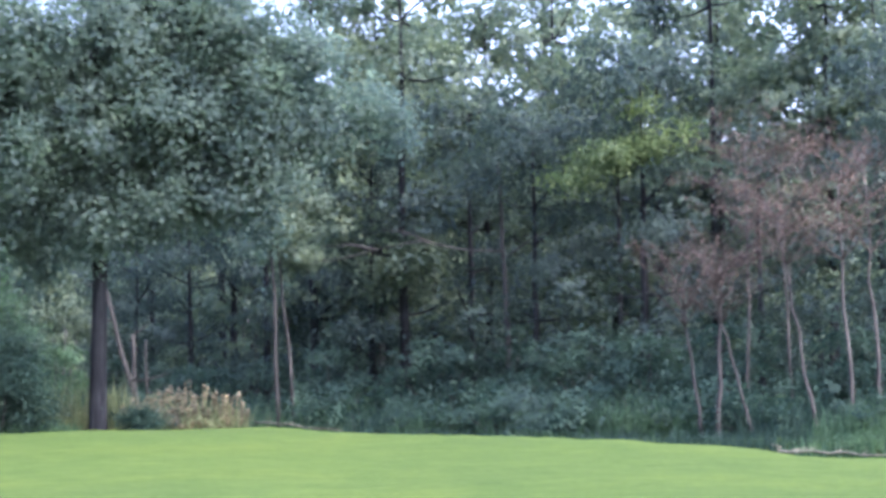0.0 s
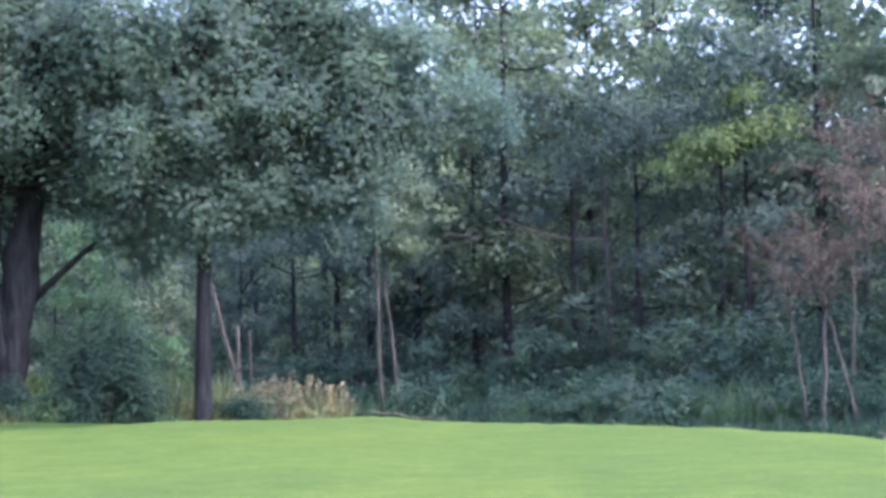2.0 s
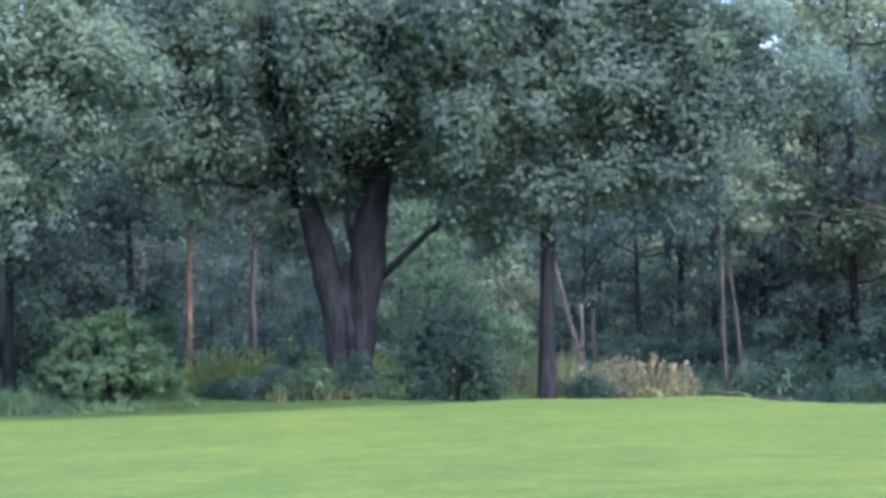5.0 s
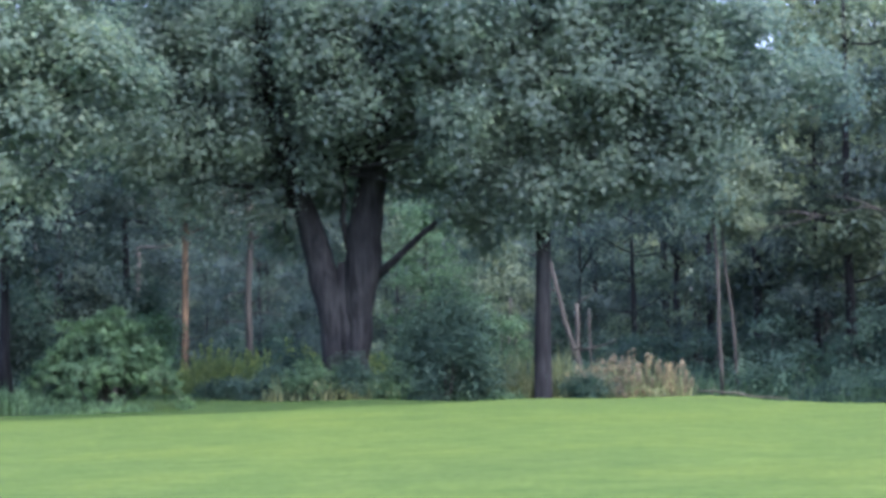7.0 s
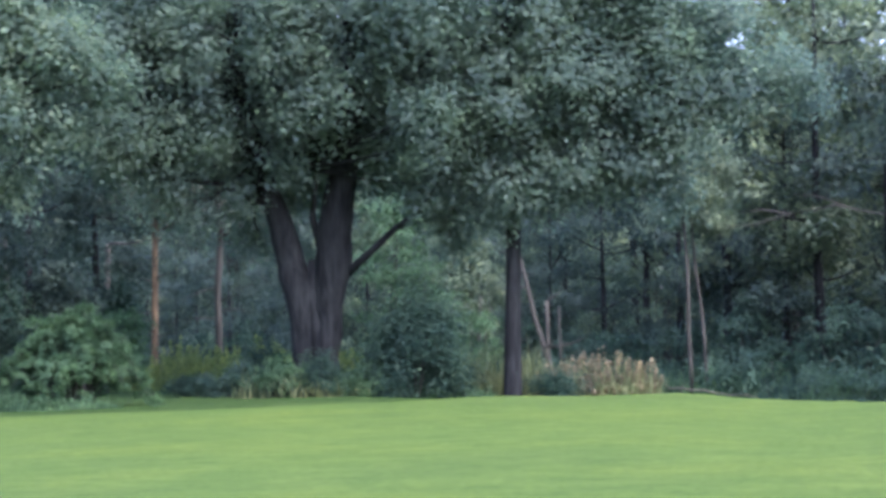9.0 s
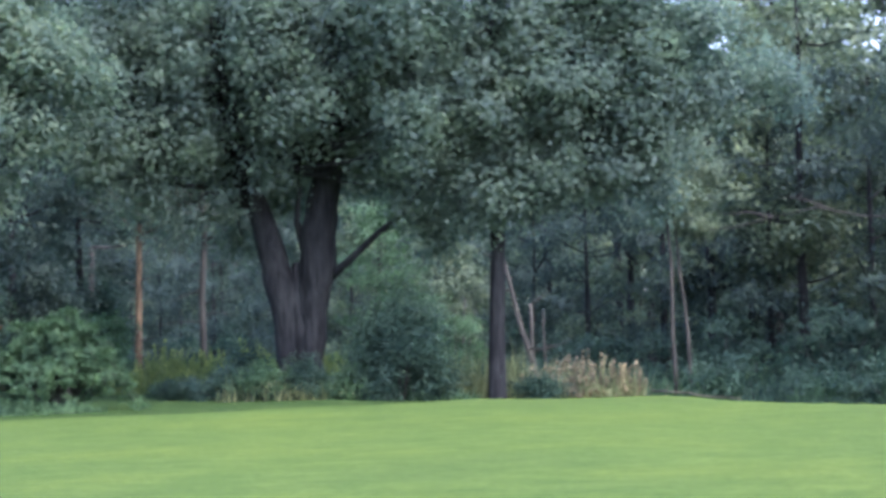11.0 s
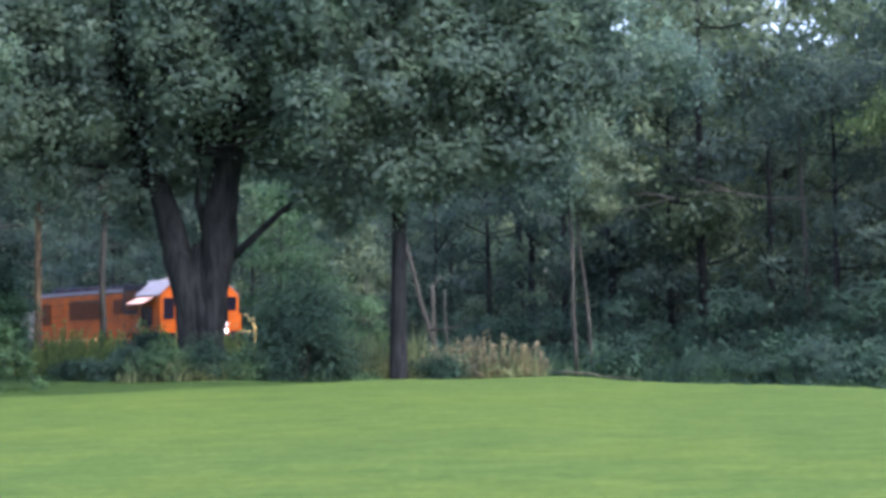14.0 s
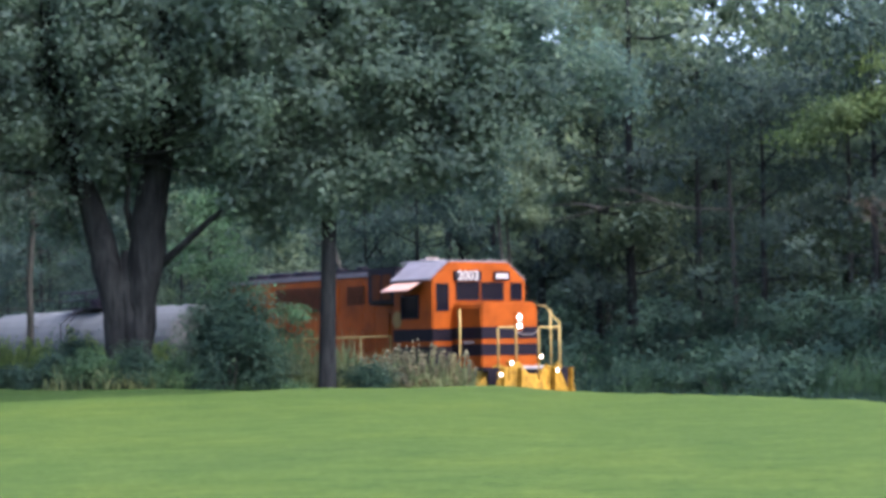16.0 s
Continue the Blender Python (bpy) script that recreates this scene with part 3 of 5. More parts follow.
def build_left_tree():
    x, y = polar(-17.0, 54)
    t = thing("silver_maple_tree", "leafy silver maple with pale sunlit leaves on low boughs", "tree", foot(x, y, 0.2))
    z0 = ground_z(x, y) - 0.2
    rng = np.random.default_rng(23)
    wood = Tubes()
    pts = [(0, 0, 0), (0.0, 0, 0.4), (0.1, 0, 2), (0.05, 0, 4), (-0.1, 0, 7), (0.1, 0, 10), (0, 0, 13)]
    wood.add(pts, [0.55, 0.42, 0.36, 0.32, 0.26, 0.18, 0.06], 12)
    part("trunk", wood.mesh("trunk", M_BARK_DARK), M_BARK_DARK, t)
    lobes = []
    for az, lz, r, rr in ((-14.6, 9.3, 52, 1.2), (-13.6, 8.6, 51.6, 0.9), (-12.7, 8.1, 51.4, 0.6), (-15.2, 7.4, 51.6, 1.1), (-14.0, 7.2, 51.8, 0.8), (-14.8, 10.8, 52.5, 1.4), (-16.3, 9, 51.5, 1.4), (-16.2, 6.2, 51.5, 0.9), (-15, 5.9, 52.2, 0.7), (-16.8, 11.5, 53, 1.8), (-18, 8, 53, 1.8), (-18, 11, 54, 2), (-16, 12.8, 55, 1.8), (-15, 9, 55.5, 1.4), (-16, 4.9, 52, 0.55)):
        px, py = polar(az, r)
        lobes.append((px - x, py - y, lz - z0, rr, rr, rr * 0.7))
    tw = Tubes()
    limbs_to(tw, [Vector(p) for p in pts[2:]], lobes, rng, 0.1, 0.2)
    tagged(part("twigs", tw.mesh("twigs", M_BARK_DARK), M_BARK_DARK, t), kind="stuff")
    part("crown", leaf_mesh("crown", lobes, 70000, 0.13, rng, M_LIGHT, 0.22, per=45, wide=0.70, shell=0.3, droop=0.12, tall=0.85), M_LIGHT, t)


build_left_tree()


def build_pine(x, y, seed, top, bark, label, group="pines"):
    rng = np.random.default_rng(seed)
    t = thing("pine_tree", label, "tree", foot(x, y), group)
    wood = Tubes()
    pts = rooted(rng, wood, top, 0.105, 0.05, 9, (0.1, 0), 10, 1.3)
    part("trunk", wood.mesh("trunk", bark), bark, t)
    for i in range(16):
        dead = Tubes()
        z = 1.6 + i * 0.33 + rng.random() * 0.3
        a = rng.random() * 6.28
        e = (math.cos(a) * (0.5 + 1.2 * rng.random()), math.sin(a) * 0.9, z + 0.1 + 0.3 * rng.normal())
        dead.add(bent((0.02, 0, z), e, rng, -0.05, 5), taper(0.026, 0.006, 5), 5)
        part("dead_branch", dead.mesh("dead_branch", M_BARK), M_BARK, t)
    lobes = [(math.cos(i * 2.4) * 1.2, math.sin(i * 2.4) * 1.2, 5.2 + (top - 5.4) * i / 12, 1.2, 1.2, 0.5) for i in range(13)]
    limbs = Tubes()
    limbs_to(limbs, pts[3:], lobes, rng, 0.05)
    tagged(part("twigs", limbs.mesh("twigs", bark), bark, t), kind="stuff")
    part("crown", leaf_mesh("crown", lobes, 14000, 0.16, rng, M_NEEDLE, 0.26, wide=0.22, shell=0.3), M_NEEDLE, t)
    return t


build_pine(-13.68, 66.6, 31, 12.5, M_BARK_PINE, "slender pine with flaking orange bark and dead lower branches")
build_pine(-11.85, 66.95, 32, 12.0, M_BARK, "slender dark-barked pine with dead lower branches")
for i, (az, r, h) in enumerate(((-12.7, 63.5, 2.1), (-5.0, 66.0, 4.4), (-3.9, 68.0, 3.8))):
    px, py = polar(az, r)
    make_tree("sapling", "young sapling with flat pale green sprays", 140 + i, h, 1.2, 0.7, 12, 3200, 0.11, M_SHRUB, M_BARK, 0.04, foot(px, py), "saplings", 0.2, 0.3, flat=0.35)
for i, (az, r) in enumerate(((-15.9, 64), (-14.6, 70), (-13.0, 74), (-17.5, 72), (-14.2, 79))):
    px, py = polar(az, r)
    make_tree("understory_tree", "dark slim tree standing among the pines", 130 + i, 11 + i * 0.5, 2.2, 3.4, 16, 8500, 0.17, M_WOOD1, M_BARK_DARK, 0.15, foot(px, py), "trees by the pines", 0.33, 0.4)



def make_arching_shrub(name, label, seed, w, d, h, canes, mat, m):
    """Long canes that rise and bow outwards, set with narrow leaves."""
    rng = np.random.default_rng(seed)
    t = thing(name, label, "shrub", m)
    wood, lobes = Tubes(), []
    for i in range(canes):
        a = i * 2.4 + rng.normal() * 0.3
        r = math.sqrt((i + 0.5) / canes) * (0.85 + 0.3 * rng.random())
        e = Vector((w / 2 * r * math.cos(a), d / 2 * r * math.sin(a), h * (1.0 - 0.92 * r * r) * (0.62 + 0.48 * rng.random())))
        b = Vector((e.x * 0.15, e.y * 0.15, 0))
        top = Vector((e.x * 0.55, e.y * 0.55, h * (1.25 - 0.45 * r)))
        path = [b * (1 - u) ** 2 + top * 2 * u * (1 - u) + e * u * u for u in np.linspace(0, 1, 9)]
        wood.add(path, taper(0.016, 0.004, 9), 4)
        for p in path[2:]:
            lobes.append((p.x, p.y, p.z, 0.13, 0.13, 0.07))
    part("stem", wood.mesh("stem", M_BARK), M_BARK, t)
    part("foliage", leaf_mesh("foliage", lobes, 26000, 0.14, rng, mat, 0.07, per=12, wide=0.32, up=0.5, shell=0.1), mat, t)
    return t


make_arching_shrub("spreading_shrub", "broad bright green shrub with arching canes on the lawn's edge", 51, 4.0, 2.8, 2.4, 100, M_SHRUB, foot(-12.6, 52.2))
make_bush("dark_evergreen_shrub", "dense dark green shrub beside the maple trunk", 52, 2.3, 2.0, 3.1, 26000, 0.075, M_YEW, foot(-5.0, 54.6))
make_bush("small_round_shrub", "small dark round shrub among tan grasses", 53, 0.8, 0.8, 1.0, 3500, 0.07, M_YEW, foot(-1.75, 54.4))
make_bush("upright_shrub", "narrow dark upright shrub among yellow green weeds", 54, 0.85, 0.8, 2.55 - ground_z(-9.05, 57.3), 5000, 0.08, M_YEW, foot(-9.05, 57.3))


def make_weeds(name, label, seed, w, d, h, count, mat, m, head=None):
    """Upright stalks with narrow leaves, and seed heads where there are any."""
    rng = np.random.default_rng(seed)
    t = thing(name, label, "weeds", m, "tall weeds", "stuff")
    v, f = [], []
    hv, hf = [], []
    for i in range(count):
        a, r = rng.random() * 6.283, math.sqrt(rng.random())
        x, y = w / 2 * r * math.cos(a), d / 2 * r * math.sin(a)
        hh = h * (0.3 + 0.7 * rng.random() ** 1.5) * (1 - 0.3 * r * r) * (0.75 + 0.5 * noise.noise((x * 1.3, y, seed)))
        lx, ly = rng.normal() * 0.16 * hh, rng.normal() * 0.12 * hh
        th = rng.random() * 3.1416
        wx, wy = math.cos(th) * 0.016, math.sin(th) * 0.016
        b = len(v)
        v += [(x - wx, y - wy, -0.05), (x + wx, y + wy, -0.05), (x + lx * 0.4 + wx, y + ly * 0.4 + wy, hh * 0.55), (x + lx * 0.4 - wx, y + ly * 0.4 - wy, hh * 0.55), (x + lx, y + ly, hh)]
        f += [(b, b + 1, b + 2, b + 3), (b + 3, b + 2, b + 4)]
        if head and rng.random() < 0.24:
            for j in range(3):
                cx, cy, cz = x + lx * (1 - 0.1 * j), y + ly * (1 - 0.1 * j), hh * (1 - 0.09 * j)
                k = len(hv)
                s = 0.035 + 0.03 * rng.random()
                hv += [(cx - s, cy, cz), (cx, cy - s, cz + s), (cx + s, cy, cz + 0.02), (cx, cy + s, cz + 2.2 * s)]
                hf += [(k, k + 1, k + 2), (k, k + 2, k + 3)]
    part("stalks", mesh_of("stalks", v, f, mat), mat, t)
    lobes = [(w * 0.36 * math.cos(i * 2.4) * math.sqrt(i / 12), d * 0.36 * math.sin(i * 2.4) * math.sqrt(i / 12), h * 0.22, w * 0.2, d * 0.2, h * 0.2) for i in range(12)]
    part("leaves", leaf_mesh("leaves", lobes, count * 4, 0.09, rng, mat, 0.16, wide=0.35, shell=0.2), mat, t)
    if hv:
        part("seed_heads", mesh_of("seed_heads", hv, hf, head), head, t)
    return t


make_weeds("tan_grass_clump", "tall tan grasses gone to seed beside the slim trunk", 61, 3.0, 1.6, 1.85, 1900, M_WEED, foot(-0.75, 55.8), M_TAN)
make_weeds("weed_patch", "rank green weeds at the slim tree's foot", 62, 2.6, 1.4, 2.1, 1000, M_WEED, foot(-3.6, 56.6))
make_weeds("weed_patch", "pale weeds beside the tan grasses", 65, 2.2, 1.2, 1.9, 900, M_WEED, foot(-2.0, 56.0))
make_weeds("goldenrod_patch", "yellow green weeds in a gap below the pines", 63, 4.4, 3.0, 1.45, 1900, M_GOLD, foot(-11.6, 61.5), M_GOLD)
make_weeds("goldenrod_patch", "yellow green weeds beyond the maple's trunk", 66, 4.2, 2.0, 1.7, 1700, M_GOLD, foot(-9.2, 62.0), M_GOLD)
for i, (bx, by, bw, bh) in enumerate(((-9.2, 55.0, 1.7, 0.95), (-8.2, 54.3, 1.5, 1.15), (-7.2, 54.4, 1.3, 1.25), (-6.3, 54.3, 1.3, 1.2), (-10.4, 55.8, 1.6, 0.7))):
    make_bush("low_shrub", "low dark green brush round the maple's foot", 260 + i, bw, 1.0, bh, 4200, 0.07, (M_YEW, M_SHRUB)[i % 2], foot(bx, by), group="low brush", clump=0.14)
make_weeds("weed_patch", "thin pale weeds against the maple's trunk", 71, 3.6, 1.0, 1.15, 220, M_WEED, foot(-7.6, 54.2))
make_weeds("weed_patch", "tall weeds before the spreading shrub", 67, 2.4, 1.2, 1.2, 1000, M_SHRUB, foot(-14.6, 51.4))
make_weeds("weed_patch", "weeds at the spreading shrub's foot", 68, 3.2, 0.9, 0.6, 1000, M_SHRUB, foot(-12.8, 51.0))
make_weeds("weed_patch", "weeds between the shrub and the slim tree", 69, 2.0, 1.0, 0.7, 700, M_SHRUB, foot(-4.2, 54.9))
for k in range(18):
    q = on_track(-33 + k * 2.7, 6.3 + 0.5 * (k % 3))
    make_weeds("trackside_weeds", "grey green weeds on the bank beyond the rails", 200 + k, 3.4, 1.6, 1.5 + 0.4 * (k % 2), 520, (M_SHRUB, M_YEW, M_SHRUB)[k % 3], foot(q.x, q.y))


for k in range(17):
    q = on_track(-35 + k * 2.8, 4.3)
    make_weeds("trackside_weeds", "dull green grasses on the slope beside the rails", 230 + k, 3.6, 1.4, 0.95, 420, (M_YEW, M_YEW, M_SHRUB, M_YEW)[k % 4], foot(q.x, q.y))


def make_dead_stem(a, b, r, seed, label, twigs=3, name="dead_stem"):
    """A leaning dead stem, its foot in the ground."""
    rng = np.random.default_rng(seed)
    x, y = a
    t = thing(name, label, "dead tree", foot(x, y), "dead stems")
    z0 = ground_z(x, y) - 0.12
    path = bent((0, 0, 0), (b[0] - x, b[1] - y, b[2] - z0), rng, 0.0, 7, 0.015)
    w = Tubes()
    w.add(path, taper(r, r * 0.45, 7), 7)
    part("stem", w.mesh("stem", M_BARK), M_BARK, t)
    for i in range(twigs):
        p = path[int(rng.integers(3, 7))]
        e = p + Vector((rng.normal() * 0.8, rng.normal() * 0.3, 0.1 + rng.random() * 0.4))
        w = Tubes()
        w.add(bent(p, e, rng, 0.05, 4), taper(r * 0.35, 0.008, 4), 5)
        part("branch", w.mesh("branch", M_BARK), M_BARK, t)
    return t


make_dead_stem((-2.03, 75.97), (-3.52, 75.92, 5.27), 0.13, 301, "leaning grey dead stem beyond the rails", 3)
make_dead_stem((-2.63, 76.95), (-2.70, 76.95, 3.82), 0.14, 302, "broken upright dead stem beyond the rails", 2)
make_dead_stem((-2.20, 77.47), (-2.31, 77.47, 3.64), 0.07, 303, "thin dead sapling beyond the rails", 2)
make_dead_stem((-5.32, 79.82), (-5.04, 79.84, 4.14), 0.06, 304, "thin dead sapling in the brush", 3)
make_dead_stem((-5.63, 79.80), (-4.70, 79.86, 3.75), 0.05, 305, "leaning dead sapling in the brush", 2)
make_dead_stem((-9.32, 91.53), (-9.08, 91.55, 7.47), 0.19, 306, "dark upright trunk in the brush", 2)
make_dead_stem((-18.58, 81.92), (-18.45, 81.95, 6.29), 0.20, 307, "dark upright trunk deep among the pines", 2)
make_dead_stem((-18.24, 67.58), (-18.29, 67.57, 5.70), 0.13, 308, "dark upright trunk among the pines", 2)
make_dead_stem((-17.24, 67.84), (-17.79, 67.70, 4.53), 0.09, 309, "leaning dark stem among the pines", 2)


def build_grey_snag():
    """A dead tree beyond the rails with long bare boughs."""
    x, y = 9.2, 72.8
    t = thing("grey_snag", "bare grey dead tree with long sweeping boughs", "dead tree", foot(x, y), "dead stems")
    z0 = ground_z(x, y) - 0.12
    rng = np.random.default_rng(310)
    w = Tubes()
    pts = rooted(rng, w, 8.6, 0.14, 0.03, 8, (-0.3, 0), 8, 1.2)
    part("trunk", w.mesh("trunk", M_BARK), M_BARK, t)
    sweep = [(-0.2, 6.1), (-1.5, 6.15), (-2.9, 6.45), (-4.2, 6.2), (-5.4, 5.9), (-6.2, 5.85)]
    boughs = [sweep, [(-0.2, 5.9), (0.6, 6.5), (1.8, 6.9)], [(-2.4, 6.35), (-3.4, 6.75), (-4.1, 6.8)], [(-4.2, 6.2), (-5.0, 6.35), (-5.9, 6.3)]]
    for pts in boughs:
        w = Tubes()
        w.add([(bx, -0.8, bz - z0) for bx, bz in pts], taper(0.035, 0.012, len(pts)), 6)
        part("bough", w.mesh("bough", M_BARK), M_BARK, t)


build_grey_snag()


def build_lime_tree():
    """A young tree whose yellow-green sprays catch the light."""
    x, y = polar(9.9, 73.4)
    t = thing("yellow_green_tree", "young tree with bright yellow green sprays", "tree", foot(x, y))
    z0 = ground_z(x, y) - 0.12
    rng = np.random.default_rng(320)
    w = Tubes()
    pts = rooted(rng, w, 9.0, 0.12, 0.03, 9, (0, 0), 8, 1.2)
    lobes = [(lx - 0.3, -3.2, lz - z0 - 0.3, rr, rr, rr * 0.5) for lx, lz, rr in ((-0.6, 9.0, 0.9), (0.6, 9.3, 0.9), (1.6, 9.7, 0.6), (-1.5, 8.4, 0.6), (0.2, 10.6, 0.5))]
    limbs_to(w, pts, lobes, rng, 0.04)
    part("trunk", w.mesh("trunk", M_BARK_DARK), M_BARK_DARK, t)
    part("crown", leaf_mesh("crown", lobes, 5200, 0.13, rng, M_LIME, 0.32, shell=0.2), M_LIME, t)


build_lime_tree()


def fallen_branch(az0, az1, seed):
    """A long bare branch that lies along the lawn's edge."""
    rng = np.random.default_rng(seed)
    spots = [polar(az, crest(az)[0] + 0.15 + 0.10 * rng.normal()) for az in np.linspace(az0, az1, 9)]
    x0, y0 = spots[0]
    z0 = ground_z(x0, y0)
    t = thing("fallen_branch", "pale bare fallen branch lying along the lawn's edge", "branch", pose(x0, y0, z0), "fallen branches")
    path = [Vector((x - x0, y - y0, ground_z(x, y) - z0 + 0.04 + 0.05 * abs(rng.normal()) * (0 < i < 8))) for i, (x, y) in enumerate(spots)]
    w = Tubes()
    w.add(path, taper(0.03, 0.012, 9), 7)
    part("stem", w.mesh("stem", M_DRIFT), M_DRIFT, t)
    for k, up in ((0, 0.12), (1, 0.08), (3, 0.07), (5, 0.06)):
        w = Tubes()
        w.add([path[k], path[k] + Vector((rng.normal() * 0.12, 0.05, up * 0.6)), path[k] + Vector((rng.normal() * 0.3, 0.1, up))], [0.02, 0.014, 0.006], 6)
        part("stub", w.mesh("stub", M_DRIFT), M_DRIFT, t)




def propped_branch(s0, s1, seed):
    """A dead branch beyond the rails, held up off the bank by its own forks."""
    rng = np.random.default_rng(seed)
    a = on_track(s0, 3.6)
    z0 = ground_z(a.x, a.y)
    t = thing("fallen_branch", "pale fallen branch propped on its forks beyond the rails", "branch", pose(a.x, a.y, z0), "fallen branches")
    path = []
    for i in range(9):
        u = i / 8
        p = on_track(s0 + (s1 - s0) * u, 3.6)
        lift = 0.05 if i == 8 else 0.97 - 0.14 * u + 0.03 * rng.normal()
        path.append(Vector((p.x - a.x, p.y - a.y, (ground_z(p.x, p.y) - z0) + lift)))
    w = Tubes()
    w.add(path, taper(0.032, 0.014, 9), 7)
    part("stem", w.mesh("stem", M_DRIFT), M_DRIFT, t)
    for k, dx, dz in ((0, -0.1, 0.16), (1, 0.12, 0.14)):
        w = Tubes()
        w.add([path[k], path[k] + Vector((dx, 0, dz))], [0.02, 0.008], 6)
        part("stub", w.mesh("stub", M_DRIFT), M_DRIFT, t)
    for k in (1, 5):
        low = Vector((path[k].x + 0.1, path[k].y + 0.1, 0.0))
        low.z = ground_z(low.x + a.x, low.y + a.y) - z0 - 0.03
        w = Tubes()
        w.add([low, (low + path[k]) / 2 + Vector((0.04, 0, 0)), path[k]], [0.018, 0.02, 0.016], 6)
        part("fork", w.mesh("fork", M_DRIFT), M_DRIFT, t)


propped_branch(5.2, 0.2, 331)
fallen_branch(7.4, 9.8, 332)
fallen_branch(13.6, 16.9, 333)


def build_birch():
    for i, (x, y, lx, top, r) in enumerate(((1.95, 73.9, -0.25, 9.0, 0.08), (2.5, 74.2, -0.75, 8.5, 0.06))):
        rng = np.random.default_rng(80 + i)
        t = thing("slim_birch", "thin pale-barked tree at the wood's edge", "tree", foot(x, y), "pale thin trees")
        w = Tubes()
        rooted(rng, w, top, r, 0.03, 9, (lx, 0), 8, 1.1)
        part("trunk", w.mesh("trunk", M_BARK), M_BARK, t)
        lobes = crown_lobes(rng, 5.5, top, 1.3, 8)
        part("crown", leaf_mesh("crown", lobes, 4500, 0.13, rng, M_WOOD2, 0.25), M_WOOD2, t)


build_birch()


def build_withered():
    spots = [(12.25, 56.7, 0.15, 5.2, 0.075, 1.0), (12.0, 57.2, -0.55, 4.8, 0.05, 0.8), (13.15, 56.5, -1.1, 4.9, 0.045, 0.7), (14.3, 54.9, -0.9, 6.2, 0.05, 1.2), (15.2, 54.9, -0.3, 7.2, 0.06, 1.4), (16.2, 56, -0.3, 7.6, 0.06, 1.5), (14.9, 59.5, -0.3, 8.0, 0.045, 1.2), (13.9, 60.5, 0.1, 9.0, 0.045, 0.9)]
    for i, (x, y, lx, top, r, wide) in enumerate(spots):
        rng = np.random.default_rng(90 + i)
        t = thing("withered_tree", "half-dead thin tree with bare grey stem and rust brown twigs", "tree", foot(x, y), "withered trees")
        w = Tubes()
        pts = rooted(rng, w, top * 0.86, r, 0.02, 11, (lx, 0), 7, 1.1)
        part("trunk", w.mesh("trunk", M_BARK_PALE), M_BARK_PALE, t)
        tw = Tubes()
        tips = []
        for k in range(20):
            z = top * (0.6 + 0.26 * rng.random())
            st = min(pts, key=lambda p: abs(p.z - z))
            a = k * 2.4 + rng.normal() * 0.4
            ln = wide * (0.6 + 0.7 * rng.random())
            e = Vector((st.x + math.cos(a) * ln, st.y + math.sin(a) * ln, min(top, st.z + 0.4 + 0.8 * rng.random())))
            path = bent(st, e, rng, -0.12, 6)
            tw.add(path, taper(0.018, 0.005, 6), 4)
            for j in range(6):
                b = path[int(rng.integers(2, 6))]
                e2 = b + Vector((math.cos(a) * 0.3 + rng.normal() * 0.3, math.sin(a) * 0.3 + rng.normal() * 0.3, 0.1 + 0.3 * rng.random()))
                tw.add([b, (b + e2) / 2 + Vector((0, 0, 0.05)), e2], [0.008, 0.006, 0.003], 4)
                tips.append((*e2, 0.16, 0.16, 0.1))
        tagged(part("twigs", tw.mesh("twigs", M_TWIG), M_TWIG, t), kind="stuff")
        part("withered_leaves", leaf_mesh("withered_leaves", tips, 260 if top < 5.5 else 1000, 0.07, rng, M_RUST, 0.16, per=10), M_RUST, t)


build_withered()


# ---------------------------------------------------------------- the railway
P_ORANGE = plain("orange_paint", (0.235, 0.054, 0.005), 0.55, 0.0, 0.38, 1.2)
P_BLACK = plain("black_paint", (0.009, 0.008, 0.013), 0.5, 0.0, 0.3, 2.0)
P_YELLOW = plain("yellow_paint", (0.27, 0.160, 0.018), 0.6, 0.0, 0.65, 4.5)
P_STEP = plain("faded_yellow_paint", (0.33, 0.225, 0.035), 0.6, 0.0, 0.35, 3.0)
P_RAIL = plain("pale_yellow_paint", (0.38, 0.30, 0.11), 0.5, 0.0, 0.3, 3.0)
P_ROOF = plain("grey_roof_paint", (0.165, 0.162, 0.175), 0.55, 0.0, 0.25, 2.0)
P_WHITE = plain("white_paint", (0.36, 0.355, 0.35), 0.5, 0.0, 0.12, 4.0)
# pink tint: orange light bounced off the cab, put into the awning colour
P_SHADE = plain("canvas_with_bounce_tint", (0.44, 0.28, 0.22), 0.8, 0.0, 0.15, 4.0)
P_GRILLE = plain("dark_grille", (0.085, 0.028, 0.010), 0.7, 0.3, 0.3, 5.0)
P_TANK = plain("grey_tank_paint", (0.074, 0.081, 0.077), 0.7, 0.0, 0.35, 0.7)
P_STEEL = plain("worn_steel", (0.30, 0.27, 0.25), 0.38, 0.9, 0.3, 4.0)
P_GRIME = plain("oily_underframe", (0.06, 0.045, 0.038), 0.75, 0.0, 0.4, 2.5)
P_EMBLEM = plain("pale_emblem_paint", (0.22, 0.15, 0.055), 0.5, 0.0, 0.2, 5.0)
P_TIE = plain("weathered_timber", (0.10, 0.085, 0.07), 0.9, 0.0, 0.4, 3.0)


def glass_material():
    m, nt, b = nodes_of("tinted_cab_glass")
    b.inputs["Base Color"].default_value = (0.006, 0.006, 0.010, 1)
    b.inputs["Roughness"].default_value = 0.06
    b.inputs["Specular IOR Level"].default_value = 0.06
    return m


